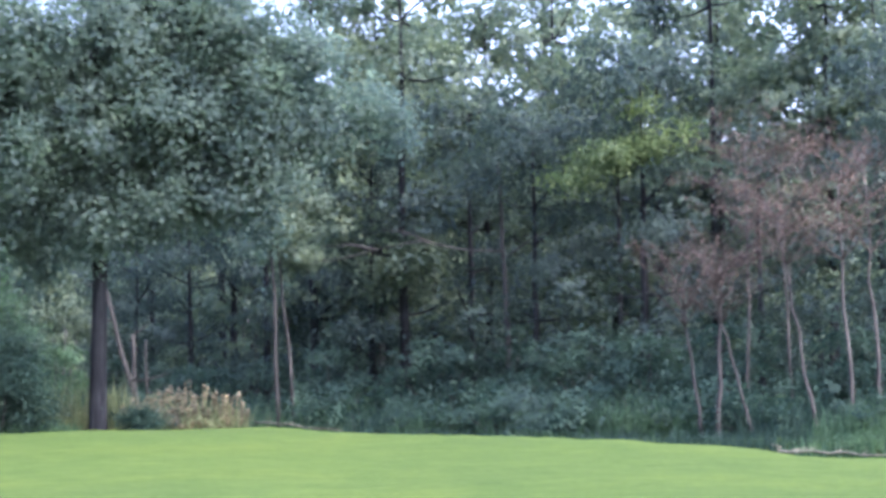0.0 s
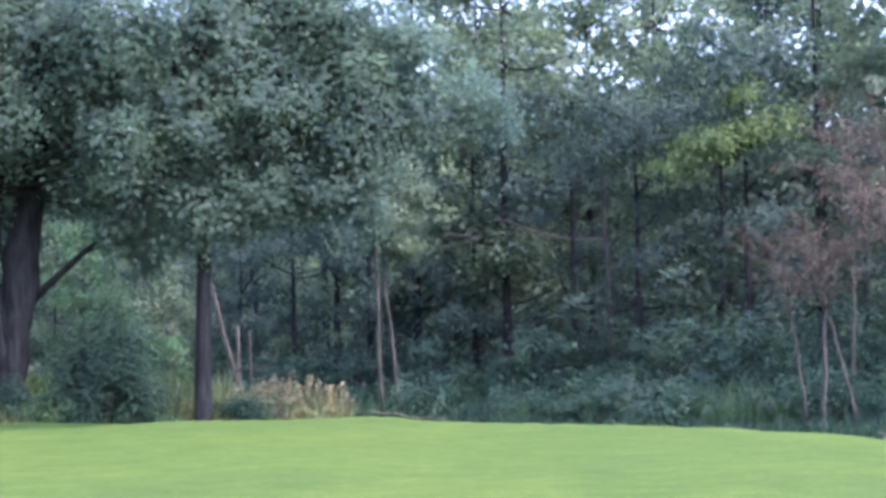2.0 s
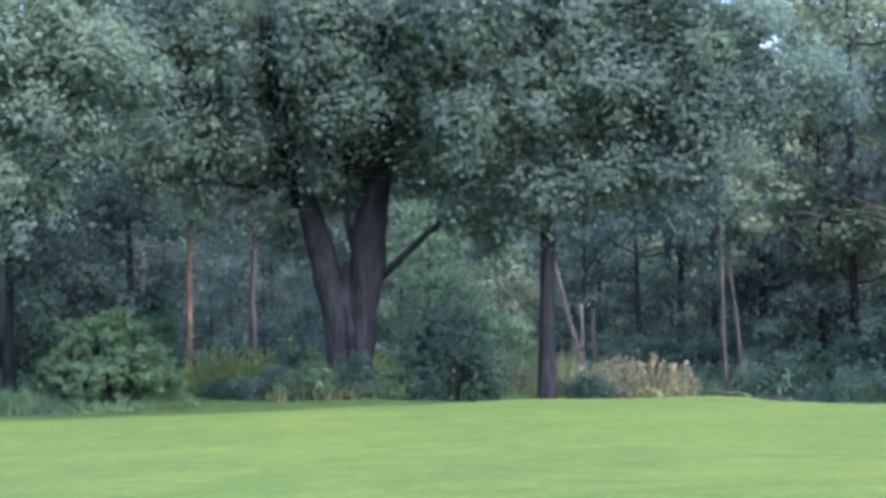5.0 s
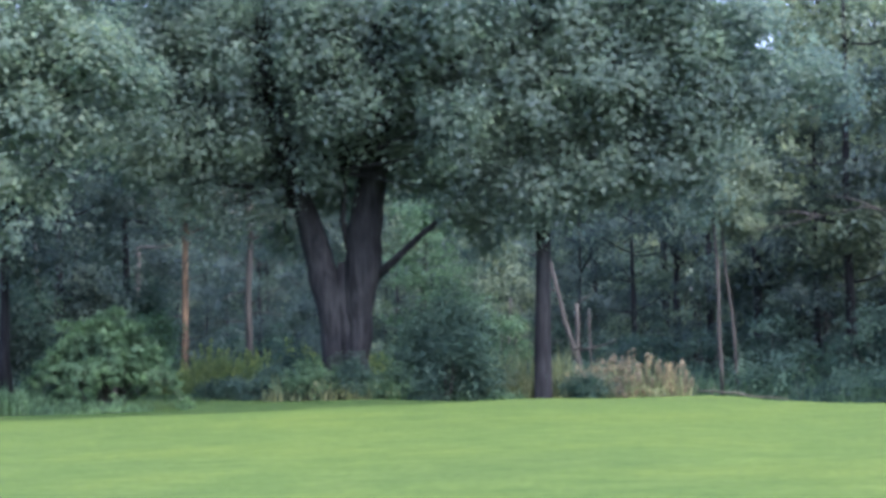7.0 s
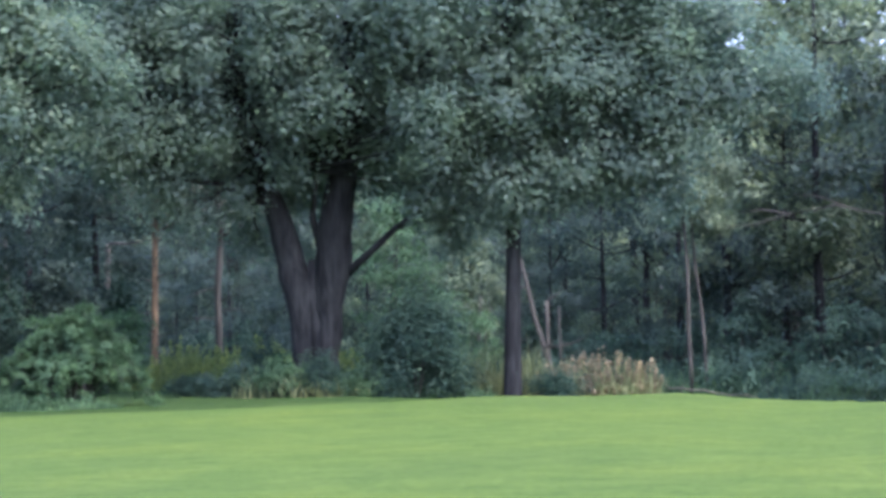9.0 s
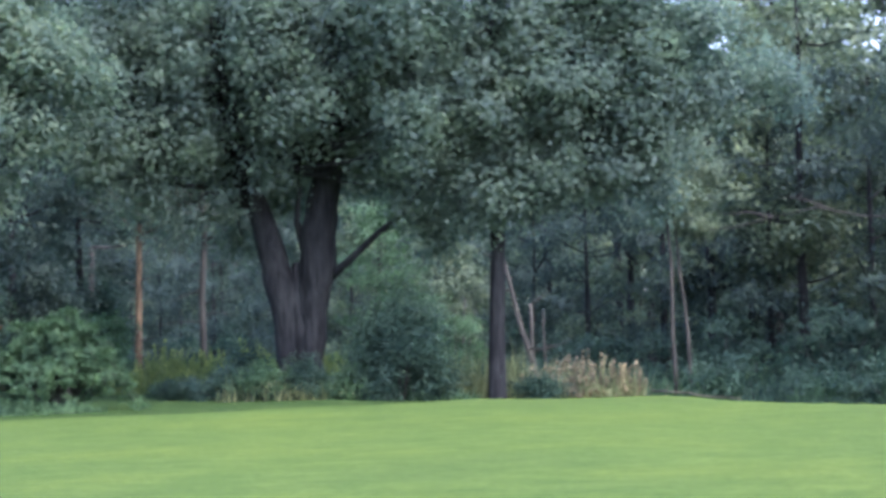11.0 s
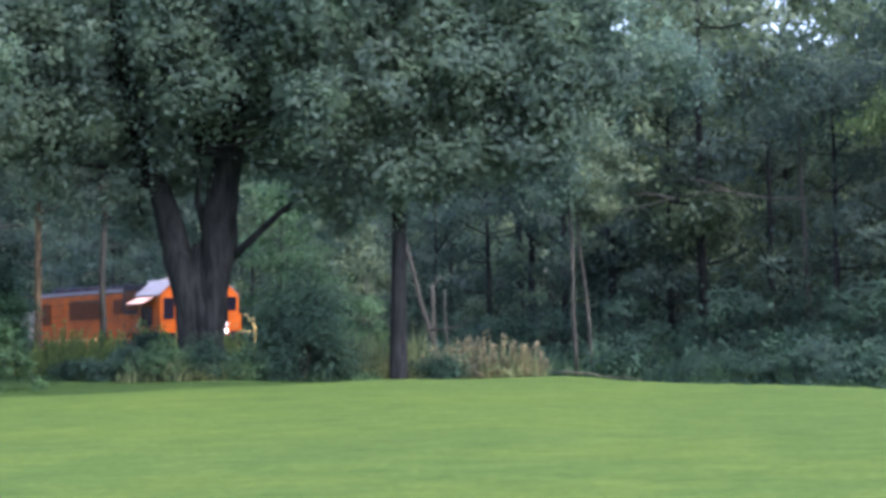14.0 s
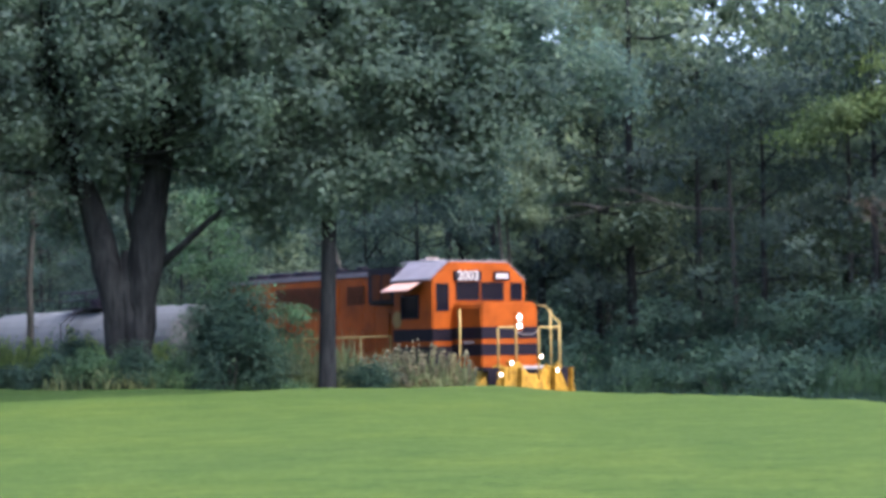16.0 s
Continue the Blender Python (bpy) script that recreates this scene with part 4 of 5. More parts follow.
def lamp_material():
    m, nt, b = nodes_of("lit_lamp_glass")
    b.inputs["Base Color"].default_value = (0.9, 0.88, 0.8, 1)
    b.inputs["Emission Color"].default_value = (1.0, 0.95, 0.85, 1)
    b.inputs["Emission Strength"].default_value = 1.2
    return m


def ballast_material():
    m, nt, b = nodes_of("crushed_stone")
    col, f = noise_mix(nt, 14.0, [(0.3, (0.05, 0.048, 0.045)), (0.5, (0.16, 0.15, 0.14)), (0.75, (0.30, 0.28, 0.26))], 6)
    nt.links.new(col, b.inputs["Base Color"])
    b.inputs["Roughness"].default_value = 0.95
    bump(nt, b, f, 1.0, 0.06)
    return m


M_GLASS, M_LAMP, M_BALLAST = glass_material(), lamp_material(), ballast_material()


def box(bm, x0, x1, y0, y1, z0, z1, bevel=0.0):
    made = bmesh.ops.create_cube(bm, size=1.0)["verts"]
    for v in made:
        v.co = Vector(((x0 + x1) / 2 + v.co.x * (x1 - x0), (y0 + y1) / 2 + v.co.y * (y1 - y0), (z0 + z1) / 2 + v.co.z * (z1 - z0)))
    if bevel:
        es = {e for v in made for e in v.link_edges}
        bmesh.ops.bevel(bm, geom=list(es), offset=bevel, segments=2, affect='EDGES')


def block(name, dims, mat, parent, label="", bevel=0.02):
    bm = bmesh.new()
    box(bm, *dims, bevel)
    return part(name, bm, mat, parent, label)


def prism(name, outline, x0, x1, mat, parent, label="", bevel=0.03):
    """An outline in y and z, drawn out along x."""
    bm = bmesh.new()
    a = [bm.verts.new((x0, y, z)) for y, z in outline]
    b = [bm.verts.new((x1, y, z)) for y, z in outline]
    bm.faces.new(list(reversed(a)))
    bm.faces.new(b)
    n = len(outline)
    for i in range(n):
        bm.faces.new((a[i], a[(i + 1) % n], b[(i + 1) % n], b[i]))
    bmesh.ops.recalc_face_normals(bm, faces=bm.faces)
    if bevel:
        bmesh.ops.bevel(bm, geom=list(bm.edges), offset=bevel, segments=2, affect='EDGES')
    return part(name, bm, mat, parent, label)


def pipe(name, pts, r, mat, parent, label="", sides=8):
    w = Tubes()
    w.add(pts, [r] * len(pts), sides)
    return part(name, w.mesh(name, mat), mat, parent, label)


def lathe(name, profile, mat, parent, axis="z", at=(0, 0, 0), n=20, label=""):
    """Turns a profile (radius, height) round an axis."""
    v, f = [], []
    for r, h in profile:
        for k in range(n):
            a = 2 * math.pi * k / n
            c, s = r * math.cos(a), r * math.sin(a)
            v.append({"z": (c, s, h), "x": (h, c, s), "y": (c, h, s)}[axis])
    v = [(p[0] + at[0], p[1] + at[1], p[2] + at[2]) for p in v]
    for i in range(len(profile) - 1):
        for k in range(n):
            a, b = i * n + k, i * n + (k + 1) % n
            f.append((a, b, b + n, a + n))
    f.append(tuple(reversed(range(n))))
    f.append(tuple((len(profile) - 1) * n + k for k in range(n)))
    me = mesh_of(name, v, f, mat)
    bm = bmesh.new()
    bm.from_mesh(me)
    bmesh.ops.recalc_face_normals(bm, faces=bm.faces)
    bm.to_mesh(me)
    bm.free()
    return part(name, me, mat, parent, label)


def window(parent, axis, at, y0, y1, z0, z1, name="window"):
    """A pane behind a rubber frame, on a wall that faces along x ('x') or the near side ('y')."""
    bm = bmesh.new()
    t = 0.045
    for a0, a1, b0, b1 in ((y0 - t, y1 + t, z1, z1 + t), (y0 - t, y1 + t, z0 - t, z0), (y0 - t, y0, z0, z1), (y1, y1 + t, z0, z1)):
        if axis == "x":
            box(bm, at - 0.02, at + 0.035, a0, a1, b0, b1, 0.008)
        else:
            box(bm, a0, a1, at - 0.035, at + 0.02, b0, b1, 0.008)
    fr = part(name, bm, P_BLACK, parent)
    bm = bmesh.new()
    if axis == "x":
        box(bm, at - 0.02, at + 0.008, y0, y1, z0, z1)
    else:
        box(bm, y0, y1, at - 0.008, at + 0.02, z0, z1)
    part("pane", bm, M_GLASS, fr)
    return fr


def rail_pose(s):
    p = on_track(s)
    return pose(p.x, p.y, RAIL_Z, 0, 0, YAW)


ROLLING = []          # wheelsets and their places under their trucks


def wheelset(truck, x, r):
    prof = [(0.09, -0.9), (0.09, -0.8), (r * 0.9, -0.79), (r, -0.78), (r, -0.70), (r + 0.03, -0.68), (r + 0.03, -0.655), (r * 0.9, -0.65), (0.1, -0.64),
            (0.1, 0.64), (r * 0.9, 0.65), (r + 0.03, 0.655), (r + 0.03, 0.68), (r, 0.70), (r, 0.78), (r * 0.9, 0.79), (0.09, 0.8), (0.09, 0.9)]
    ws = lathe("wheelset", prof, P_STEEL, truck, "y", (0, 0, 0), 24)
    ws.matrix_basis = pose(x, 0, r)
    ROLLING.append((ws, x, r))


def truck(parent, x, half, r):
    bm = bmesh.new()
    for side in (-1, 1):
        box(bm, x - half - 0.45, x + half + 0.45, side * 1.0 - 0.07, side * 1.0 + 0.07, r + 0.02, r + 0.3, 0.03)
        box(bm, x - 0.35, x + 0.35, side * 1.0 - 0.09, side * 1.0 + 0.09, r - 0.2, r + 0.38, 0.03)
        for e in (-1, 1):
            box(bm, x + e * half - 0.17, x + e * half + 0.17, side * 1.0 - 0.1, side * 1.0 + 0.1, r - 0.16, r + 0.16, 0.03)
    box(bm, x - 0.25, x + 0.25, -1.0, 1.0, r + 0.05, r + 0.35, 0.03)
    tk = part("truck", bm, P_GRIME, parent)
    for e in (-1, 1):
        wheelset(tk, x + e * half, r)
    return tk


def lettering(text, size, m, mat, parent, name="number"):
    cu = bpy.data.curves.new(name, 'FONT')
    cu.body, cu.size, cu.extrude, cu.offset = text, size, 0.004, 0.008
    cu.align_x, cu.align_y = 'CENTER', 'CENTER'
    cu.materials.append(mat)
    ob = new(name, cu)
    ob.parent = parent
    ob.matrix_basis = m
    return tagged(ob, "white road number")


def build_locomotive():
    """Four-axle road switcher; x forward from the cab's front wall, y to the side away from the lawn, z from the rail."""
    L = thing("locomotive", "orange and black diesel locomotive with yellow handrails and plow", "locomotive", rail_pose(0))
    # frame and running boards
    block("underframe", (-14.1, 2.35, -1.05, 1.05, 1.05, 1.58), P_GRIME, L)
    block("running_board", (-13.9, 0.9, -1.52, -0.88, 1.56, 1.63), P_BLACK, L, bevel=0.008)
    block("running_board", (-13.9, 0.9, 0.88, 1.52, 1.56, 1.63), P_BLACK, L, bevel=0.008)
    block("side_sill", (-13.9, 1.2, -1.56, -1.48, 1.36, 1.66), P_BLACK, L, bevel=0.012)
    block("side_sill", (-13.9, 1.2, 1.48, 1.56, 1.36, 1.66), P_BLACK, L, bevel=0.012)
    block("front_deck", (0.0, 2.35, -1.5, 1.5, 1.56, 1.64), P_BLACK, L, bevel=0.01)
    block("rear_deck", (-14.1, -13.4, -1.5, 1.5, 1.56, 1.64), P_BLACK, L, bevel=0.01)
    # cab with its sloped roof edges
    cab = prism("cab", [(-1.55, 1.64), (1.55, 1.64), (1.55, 4.06), (0.97, 4.55), (-0.97, 4.55), (-1.55, 4.06)], -2.0, 0.0, P_ORANGE, L, bevel=0.035)
    prism("roof_panel", [(-1.60, 4.045), (-0.98, 4.567), (-0.98, 4.607), (-1.60, 4.085)], -2.12, -0.05, P_ROOF, L, "grey sloped roof panel", 0.006)
    prism("roof_panel", [(0.98, 4.567), (1.60, 4.045), (1.60, 4.085), (0.98, 4.607)], -2.12, -0.05, P_ROOF, L, "grey sloped roof panel", 0.006)
    block("roof_top", (-2.12, -0.05, -0.98, 0.98, 4.555, 4.605), P_ROOF, L, bevel=0.008)
    block("roof_hatch", (-2.9, -1.1, -0.75, 0.2, 4.605, 4.66), P_WHITE, L, "white flat roof hatch", 0.02)
    block("stripe", (-2.02, 0.015, -1.565, 1.565, 2.38, 2.72), P_BLACK, L, "black band round the cab", 0.004)
    block("stripe", (-2.02, 0.02, -1.57, 1.57, 1.66, 2.24), P_BLACK, L, "black band round the cab", 0.004)
    window(cab, "x", 0.0, -0.74, -0.05, 3.54, 3.96, "windshield")
    window(cab, "x", 0.0, 0.09, 0.76, 3.54, 3.96, "windshield")
    window(cab, "x", 0.0, 1.07, 1.38, 3.55, 3.95, "door_window")
    window(cab, "x", 0.0, -1.40, -1.07, 3.25, 3.92, "door_window")
    window(cab, "y", -1.55, -1.55, -0.72, 3.05, 3.62, "side_window")
    # sunshade over the side window
    prism("sunshade", [(-1.56, 4.02), (-1.56, 3.99), (-2.02, 3.76), (-2.02, 3.79)], -1.95, -0.55, P_SHADE, L, "pale awning over the cab window", 0.004)
    # number boards
    nb = block("number_board", (0.0, 0.07, -0.87, 0.05, 4.03, 4.31), P_BLACK, cab, bevel=0.02)
    lettering("2003", 0.35, Matrix.Translation((0.078, -0.41, 4.165)) @ Euler((radians(90), 0, radians(90))).to_matrix().to_4x4(), P_WHITE, nb)
    nb2 = block("number_board", (0.0, 0.07, 0.46, 1.0, 4.05, 4.30), P_BLACK, cab, bevel=0.02)
    for k in range(4):
        block("number_bar", (0.068, 0.076, 0.525 + k * 0.105, 0.605 + k * 0.105, 4.10, 4.24), P_WHITE, nb2, bevel=0)
    # low nose
    nose = prism("nose", [(-0.93, 1.64), (0.93, 1.64), (0.93, 3.30), (0.82, 3.42), (-0.82, 3.42), (-0.93, 3.30)], -0.01, 1.45, P_ORANGE, L, bevel=0.04)
    block("stripe", (-0.01, 1.465, -0.945, 0.945, 2.42, 2.74), P_BLACK, nose, "black band round the nose", 0.004)
    block("stripe", (-0.01, 1.465, -0.945, 0.945, 1.97, 2.28), P_BLACK, nose, "black band round the nose", 0.004)
    hl = block("headlight", (1.43, 1.50, 0.13, 0.43, 2.62, 3.14), P_ORANGE, nose, bevel=0.05)
    for z in (3.0, 2.76):
        lathe("lamp", [(0.062, 1.49), (0.07, 1.505), (0.05, 1.52), (0.01, 1.525)], M_LAMP, hl, "x", (0, 0.28, z), 14, "lit white headlamp")
    block("nose_door", (1.445, 1.459, -0.62, 0.02, 1.75, 3.2), P_ORANGE, nose, bevel=0.012)
    # long hood
    hood = prism("long_hood", [(-0.86, 1.64), (0.86, 1.64), (0.86, 4.30), (0.72, 4.43), (-0.72, 4.43), (-0.86, 4.30)], -13.4, -2.0, P_ORANGE, L, bevel=0.03)
    block("hood_roof", (-13.3, -2.4, -0.74, 0.74, 4.42, 4.46), P_ROOF, hood, "grey hood roof", 0.008)
    block("roof_edge", (-13.35, -2.7, -0.885, -0.78, 4.315, 4.40), P_ROOF, hood, "pale grey roof edge", 0.01)
    x = -13.1
    k = 0
    while x < -3.9:
        w = (0.62, 0.78, 0.7)[k % 3]
        block("hood_door", (x, x + w - 0.018, -0.895, -0.85, 1.75, 3.2), P_ORANGE, hood, bevel=0.01)
        if k % 3 != 1:
            block("hood_panel", (x, x + w - 0.018, -0.89, -0.85, 3.28, 4.18), P_ORANGE, hood, bevel=0.01)
        x += w
        k += 1
    for x0, x1, z0, z1 in ((-12.7, -11.9, 3.2, 4.05), (-9.9, -6.4, 3.35, 4.1), (-5.6, -4.6, 3.5, 4.05)):
        gr = block("grille", (x0, x1, -0.915, -0.86, z0, z1), P_GRILLE, hood, "dark radiator grille", 0.01)
        z = z0 + 0.08
        while z < z1 - 0.05:
            block("slat", (x0 + 0.03, x1 - 0.03, -0.935, -0.9, z, z + 0.03), P_GRILLE, gr, bevel=0)
            z += 0.11
    # equipment bay behind the cab
    bay = block("blower_housing", (-3.7, -2.1, -1.38, 1.38, 3.45, 4.50), P_BLACK, L, "black equipment bay behind the cab", 0.06)
    for x0 in (-3.4, -2.85):
        block("grille", (x0, x0 + 0.42, -1.405, -1.37, 3.58, 4.3), P_GRILLE, bay, bevel=0.01)
    for fx in (-12.2, -10.7, -9.2):
        lathe("fan", [(0.62, 4.44), (0.62, 4.60), (0.56, 4.64), (0.2, 4.66)], P_BLACK, hood, "z", (fx, 0, 0), 20, "black radiator fan")
    for fx in (-7.4, -6.2):
        lathe("exhaust_stack", [(0.2, 4.44), (0.18, 4.66), (0.13, 4.67)], P_BLACK, hood, "z", (fx, 0, 0), 12)
    block("dynamic_brake_hatch", (-8.3, -4.6, -0.55, 0.55, 4.44, 4.56), P_BLACK, hood, bevel=0.03)
    # horn
    horn = pipe("horn", [(-2.6, -0.1, 4.5), (-2.6, -0.1, 4.72)], 0.03, P_STEEL, L)
    for i in range(3):
        lathe("horn_bell", [(0.02, -2.6), (0.03, -2.35), (0.08, -2.2)], P_STEEL, horn, "x", (0, -0.25 + i * 0.14, 4.72), 10)
    # round emblem on the cab's flank, plain
    lathe("emblem", [(0.24, -1.56), (0.24, -1.572), (0.2, -1.576)], P_EMBLEM, L, "y", (-1.8, 0, 3.0), 20, "pale round emblem")
    # lettering too small to read
    for k in range(3):
        block("sign_bar", (0.6 + k * 0.18, 0.74 + k * 0.18, -0.953, -0.944, 2.3, 2.36), P_WHITE, nose, bevel=0)
    # handrails beside the running boards
    for side in (-1, 1):
        pipe("handrail", [(-13.6, side * 1.5, 2.54), (-8, side * 1.5, 2.55), (-2.25, side * 1.5, 2.55)], 0.024, P_RAIL, L)
        for i in range(8):
            px = -13.6 + i * 1.62
            pipe("stanchion", [(px, side * 1.5, 1.6), (px, side * 1.5, 2.56)], 0.02, P_RAIL, L, sides=6)
        pipe("grab_iron", [(1.25, side * 1.5, 1.45), (1.25, side * 1.5, 2.4), (1.25, side * 1.5, 3.22)], 0.024, P_RAIL, L)
        if side > 0:
            pipe("end_rail", [(1.40, side * 0.97, 3.32), (1.7, side * 0.99, 3.30), (2.1, side * 1.02, 2.95), (2.32, side * 1.02, 2.86), (2.34, side * 1.02, 1.6)], 0.023, P_RAIL, L)
    for y0, y1 in ((-1.0, -0.42), (0.32, 1.0)):
        pipe("front_rail", [(2.33, y0, 1.6), (2.33, y0, 2.66), (2.33, y0 + 0.05, 2.71), (2.33, y1 - 0.05, 2.71), (2.33, y1, 2.66), (2.33, y1, 1.6)], 0.023, P_RAIL, L)
    pipe("safety_chain", [(2.33, -0.42, 2.6), (2.33, -0.2, 2.52), (2.33, 0.1, 2.52), (2.33, 0.32, 2.6)], 0.012, P_STEEL, L, sides=5)
    # end sheet, steps and plow
    block("end_sheet", (2.28, 2.36, -1.35, 1.35, 1.05, 1.60), P_BLACK, L, bevel=0.015)
    block("footboard_edge", (2.36, 2.42, -0.45, 0.45, 1.60, 1.68), P_WHITE, L, bevel=0.01)
    for side in (-1, 1):
        st = block("step_well", (1.30, 2.0, min(side * 1.25, side * 1.55), max(side * 1.25, side * 1.55), 0.35, 1.62), P_STEP, L, "yellow step well", 0.02)
        for k in range(3):
            block("step", (1.32, 1.98, min(side * 1.5, side * 1.62), max(side * 1.5, side * 1.62), 0.5 + k * 0.35, 0.54 + k * 0.35), P_BLACK, st, bevel=0.005)
    bm = bmesh.new()
    rows = []
    for u, top in ((-1.55, 1.20), (-1.3, 1.50), (-1.0, 1.74), (-0.7, 1.62), (-0.45, 1.80), (-0.2, 1.46), (0.2, 1.46), (0.45, 1.72), (0.7, 1.60), (1.0, 1.78), (1.3, 1.52), (1.6, 1.12)):
        out = 2.95 - abs(u) * 0.33
        rows.append([bm.verts.new(c) for c in ((out - 0.30, u, top), (out - 0.16, u, 0.95), (out + 0.08, u, 0.45), (out + 0.25, u, 0.12), (out + 0.18, u, 0.10), (out - 0.06, u, 0.50), (out - 0.26, u, 0.95), (out - 0.38, u, top))])
    for a, b in zip(rows, rows[1:]):
        for i in range(8):
            bm.faces.new((a[i], a[(i + 1) % 8], b[(i + 1) % 8], b[i]))
    bm.faces.new(rows[0])
    bm.faces.new(list(reversed(rows[-1])))
    bmesh.ops.recalc_face_normals(bm, faces=bm.faces)
    plow = part("snow_plow", bm, P_YELLOW, L, "yellow steel snow plow")
    for u in (-1.1, -0.55, 0.55, 1.1):
        block("plow_rib", (2.6, 2.78, u - 0.03, u + 0.03, 0.5, 1.62), P_YELLOW, plow, bevel=0.008)
    for u, z in ((-0.86, 1.76), (-1.2, 1.46), (0.1, 1.92), (0.62, 1.55)):
        d = lathe("ditch_light", [(0.07, 2.62), (0.085, 2.70), (0.08, 2.74)], P_YELLOW, L, "x", (0, u, z), 14)
        lathe("lamp", [(0.052, 2.735), (0.042, 2.75), (0.01, 2.76)], M_LAMP, d, "x", (0, u, z), 12, "lit white lamp")
        pipe("lamp_post", [(2.62, u, 1.3), (2.62, u, z)], 0.025, P_YELLOW, d, sides=6)
    block("coupler", (2.3, 3.3, -0.16, 0.16, 0.72, 1.0), P_GRIME, L, bevel=0.05)
    block("coupler", (-14.7, -14.0, -0.16, 0.16, 0.72, 1.0), P_GRIME, L, bevel=0.05)
    lathe("fuel_tank", [(0.62, -7.8), (0.68, -7.6), (0.68, -4.2), (0.62, -4.0)], P_BLACK, L, "x", (0, 0, 0.9), 18)
    truck(L, -1.2, 1.37, 0.508)
    truck(L, -11.6, 1.37, 0.508)
    return L


def build_tank_car(back):
    car = thing("tank_car", "long grey rounded tank car behind the locomotive", "rail car", rail_pose(back), "tank cars")
    prof = [(0.2, -18.9), (0.75, -18.82), (1.15, -18.6), (1.36, -18.2), (1.40, -17.8), (1.40, -13.9), (1.42, -13.88), (1.42, -13.8), (1.40, -13.78), (1.40, -6.0), (1.42, -5.98), (1.42, -5.9), (1.40, -5.88), (1.40, -2.0), (1.36, -1.6), (1.15, -1.2), (0.75, -0.98), (0.2, -0.9)]
    lathe("tank", prof, P_TANK, car, "x", (0, 0, 2.47), 28)
    lathe("manway", [(0.36, 3.8), (0.36, 4.1), (0.40, 4.12), (0.40, 4.2), (0.1, 4.24)], P_BLACK, car, "z", (-9.9, 0, 0), 16)
    for x in (-10.9, -9.1):
        lathe("valve", [(0.12, 3.8), (0.12, 4.1), (0.16, 4.12), (0.16, 4.2), (0.05, 4.22)], P_BLACK, car, "z", (x, 0.2, 0), 10)
    walkp = block("walkway", (-11.6, -8.2, -0.85, 0.85, 3.89, 3.94), P_BLACK, car, "dark top platform", 0.006)
    for y in (-0.84, 0.84):
        for z in (4.2, 4.5):
            pipe("platform_rail", [(-11.6, y, z), (-8.2, y, z)], 0.024, P_BLACK, walkp, sides=6)
        for x in (-11.6, -10.5, -9.3, -8.2):
            pipe("rail_post", [(x, y, 3.9), (x, y, 4.5)], 0.022, P_BLACK, walkp, sides=6)
        pipe("ladder_rail", [(-9.6, y, 3.9), (-9.6, y * 1.75, 3.3), (-9.6, y * 1.75, 1.2)], 0.022, P_BLACK, car, sides=6)
        pipe("ladder_rail", [(-10.1, y, 3.9), (-10.1, y * 1.75, 3.3), (-10.1, y * 1.75, 1.2)], 0.022, P_BLACK, car, sides=6)
    for x in (-11.6, -8.2):
        pipe("platform_rail", [(x, -0.84, 4.5), (x, 0.84, 4.5)], 0.024, P_BLACK, walkp, sides=6)
    block("sill", (-19.4, -0.4, -0.35, 0.35, 0.85, 1.15), P_GRIME, car)
    for x in (-17.9, -1.9):
        prism("saddle", [(-1.2, 1.2), (1.2, 1.2), (1.35, 2.0), (0.9, 1.5), (-0.9, 1.5), (-1.35, 2.0)], x - 0.15, x + 0.15, P_GRIME, car, bevel=0)
        block("end_platform", (x - 0.9 if x < -5 else x - 0.2, x + 0.2 if x < -5 else x + 0.9, -1.35, 1.35, 1.15, 1.22), P_GRIME, car, bevel=0.01)
    block("coupler", (-0.5, 0.0, -0.15, 0.15, 0.72, 1.0), P_GRIME, car, bevel=0.05)
    block("coupler", (-19.75, -19.3, -0.15, 0.15, 0.72, 1.0), P_GRIME, car, bevel=0.05)
    for y in (-1.38, 1.38):
        for x0, x1 in ((-18.8, -16.6), (-3.2, -1.0)):
            pipe("side_rail", [(x0, y, 1.25), (x0, y, 2.1), (x1, y, 2.1), (x1, y, 1.25)], 0.02, P_GRIME, car, sides=6)
    truck(car, -17.6, 0.85, 0.42)
    truck(car, -2.2, 0.85, 0.42)
    return car


loco = build_locomotive()
CARS = [(build_tank_car(14.75 + 19.8 * i), 14.75 + 19.8 * i) for i in range(4)]


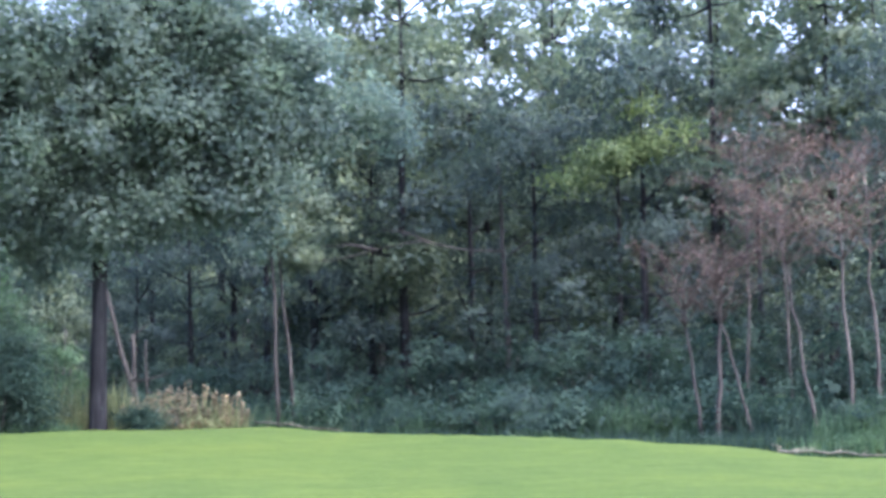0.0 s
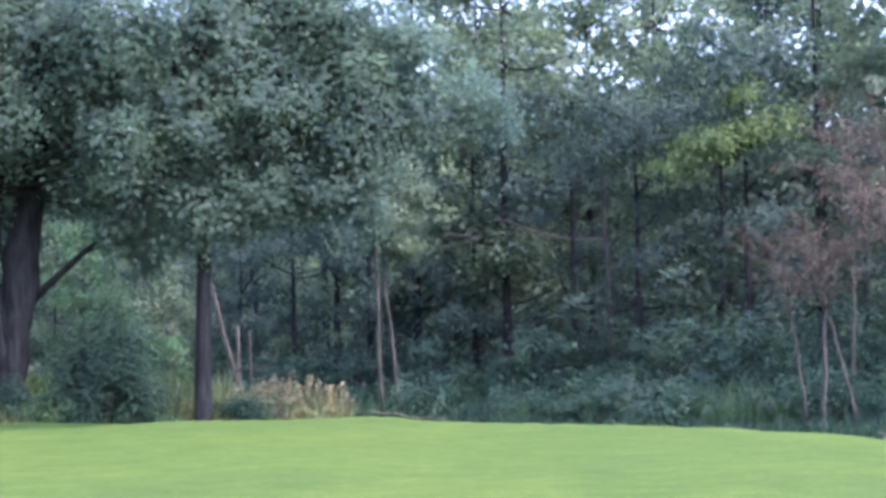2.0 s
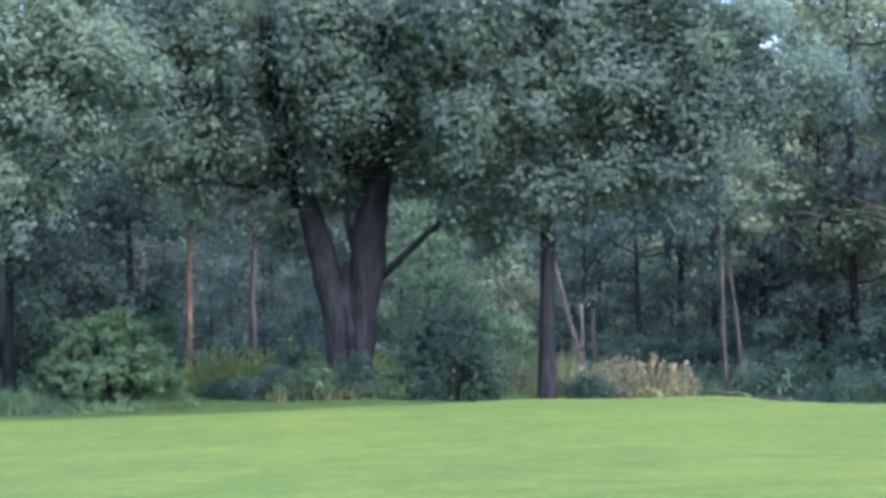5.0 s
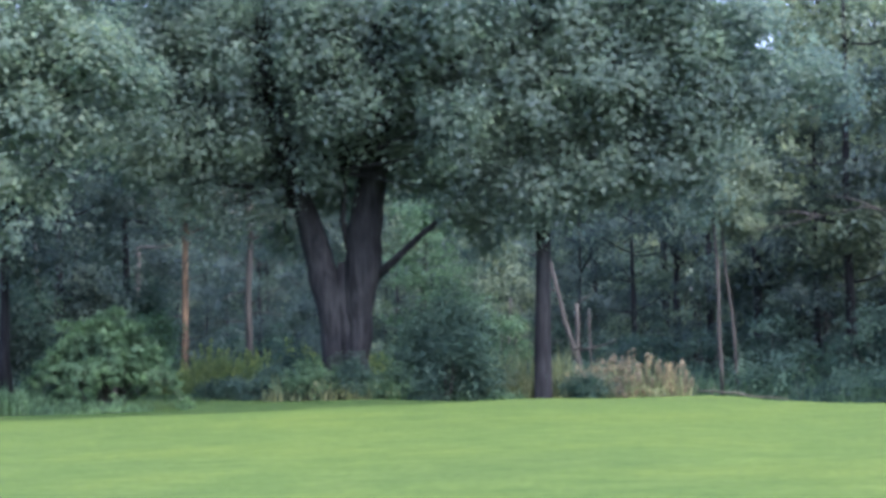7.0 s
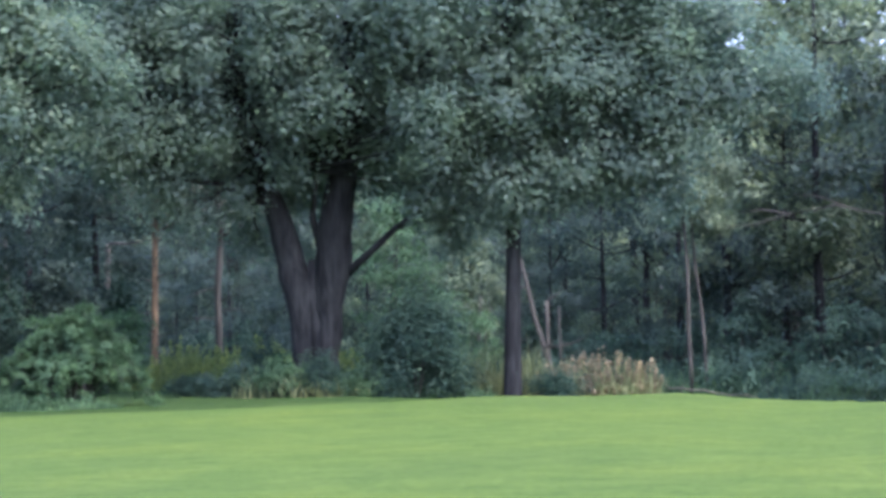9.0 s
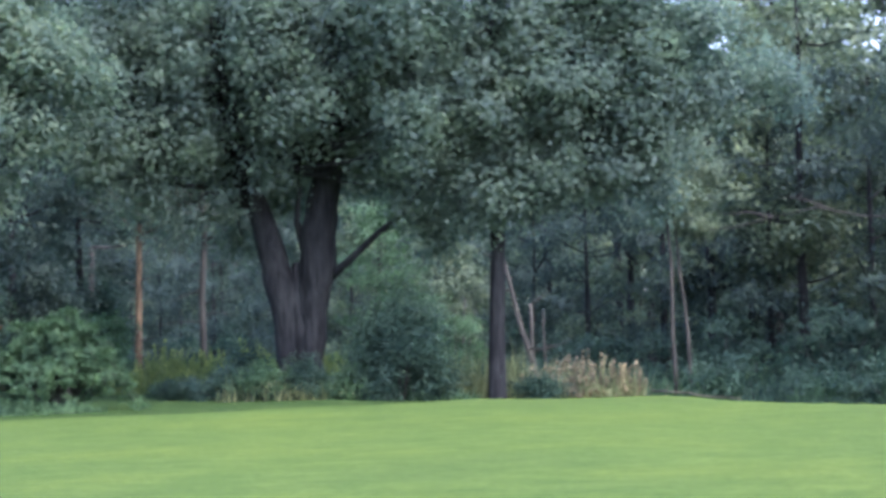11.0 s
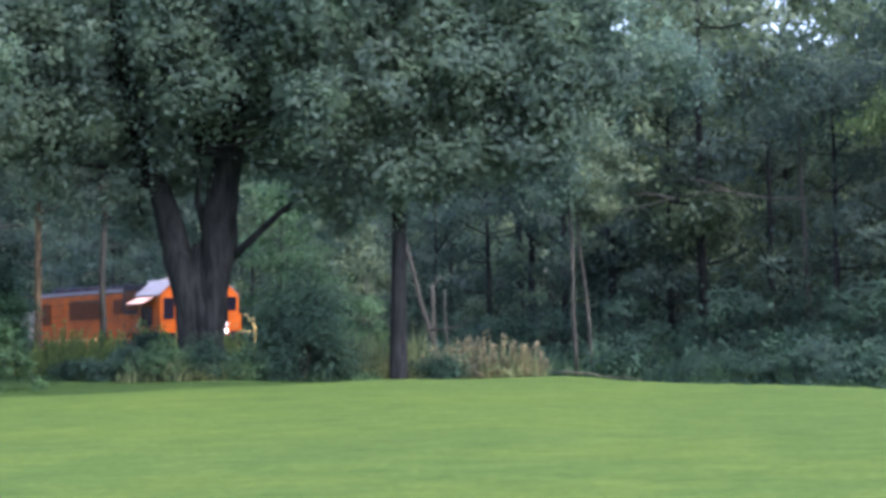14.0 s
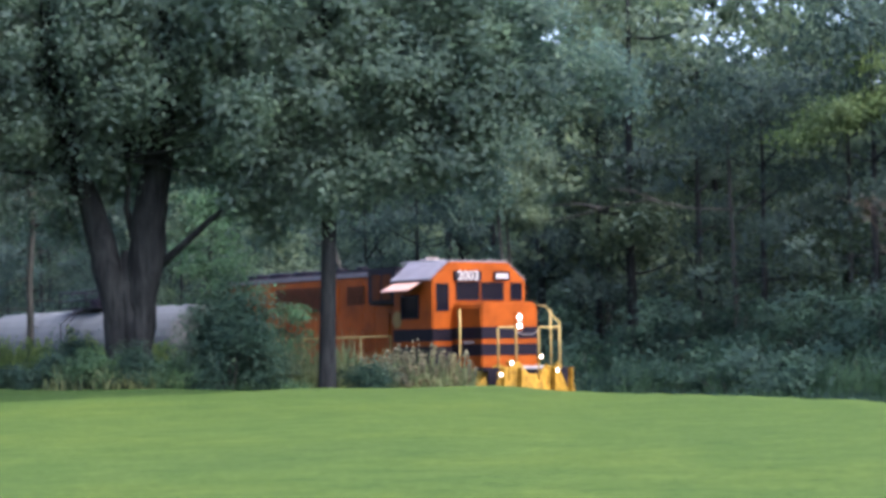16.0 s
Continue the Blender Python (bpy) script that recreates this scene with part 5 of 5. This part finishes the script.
def build_track():
    """Ballast bank, timber ties and two rails."""
    s0, s1 = -60.0, 260.0
    v, f = [], []
    prof = [(-2.4, -0.62), (-1.5, -0.24), (-0.75, -0.21), (0, -0.23), (0.75, -0.21), (1.5, -0.24), (2.4, -0.62)]
    n = 161
    for i in range(n):
        s = s0 + (s1 - s0) * i / (n - 1)
        for off, z in prof:
            p = on_track(s, off)
            v.append((p.x, p.y, RAIL_Z + z + noise.noise((s, off, 0)) * 0.015))
    k = len(prof)
    for i in range(n - 1):
        for j in range(k - 1):
            f.append((i * k + j, i * k + j + 1, (i + 1) * k + j + 1, (i + 1) * k + j))
    tagged(new("ballast_bed", mesh_of("ballast_bed", v, f, M_BALLAST, True)), "grey crushed stone bed under the rails", "track bed", kind="structure")
    rail_prof = [(-0.07, -0.17), (0.07, -0.17), (0.07, -0.155), (0.012, -0.13), (0.012, -0.04), (0.036, -0.03), (0.036, -0.004), (0.028, 0.0), (-0.028, 0.0), (-0.036, -0.004), (-0.036, -0.03), (-0.012, -0.04), (-0.012, -0.13), (-0.07, -0.155)]
    for off in (-0.72, 0.72):
        v, f = [], []
        for s in (s0, s1):
            for y, z in rail_prof:
                p = on_track(s, off + y)
                v.append((p.x, p.y, RAIL_Z + z))
        k = len(rail_prof)
        for j in range(k):
            f.append((j, (j + 1) % k, k + (j + 1) % k, k + j))
        tagged(new("rail", mesh_of("rail", v, f, P_STEEL)), "worn steel rail", "rail", "rails", "structure")
    rng = np.random.default_rng(3)
    tie = bmesh.new()
    box(tie, -0.115, 0.115, -1.3, 1.3, -0.18, 0.0, 0.012)
    me = bpy.data.meshes.new("tie")
    tie.to_mesh(me)
    tie.free()
    me.materials.append(P_TIE)
    holder = thing("railway_ties", "weathered timber ties under the rails", "railway ties", rail_pose(0), kind="structure")
    for i in range(230):
        ob = new("tie", me)
        ob.parent = holder
        ob.matrix_basis = pose(34 - i * 0.54 + rng.normal() * 0.01, rng.normal() * 0.03, -0.172, 0, 0, rng.normal() * 0.6)


build_track()


# ---------------------------------------------------------------- what moves
def motions():
    times = [k * 1.0 for k in range(17)]
    walk(loco, [(t, rail_pose(SPEED * (16 - t))) for t in times])
    for car, back in CARS:
        walk(car, [(t, rail_pose(back + SPEED * (16 - t))) for t in times])
    # the wheels roll without slipping
    for ws, x, r in ROLLING:
        step = 1 / 15 if r > 0.45 else 1 / 30
        rows = []
        for k in range(int(round(16 / step)) + 1):
            a = SPEED * k * step / r
            rows.append((k * step, Matrix.Translation((x, 0, r)) @ Euler((0, a, 0)).to_matrix().to_4x4()))
        walk(ws, rows)


motions()
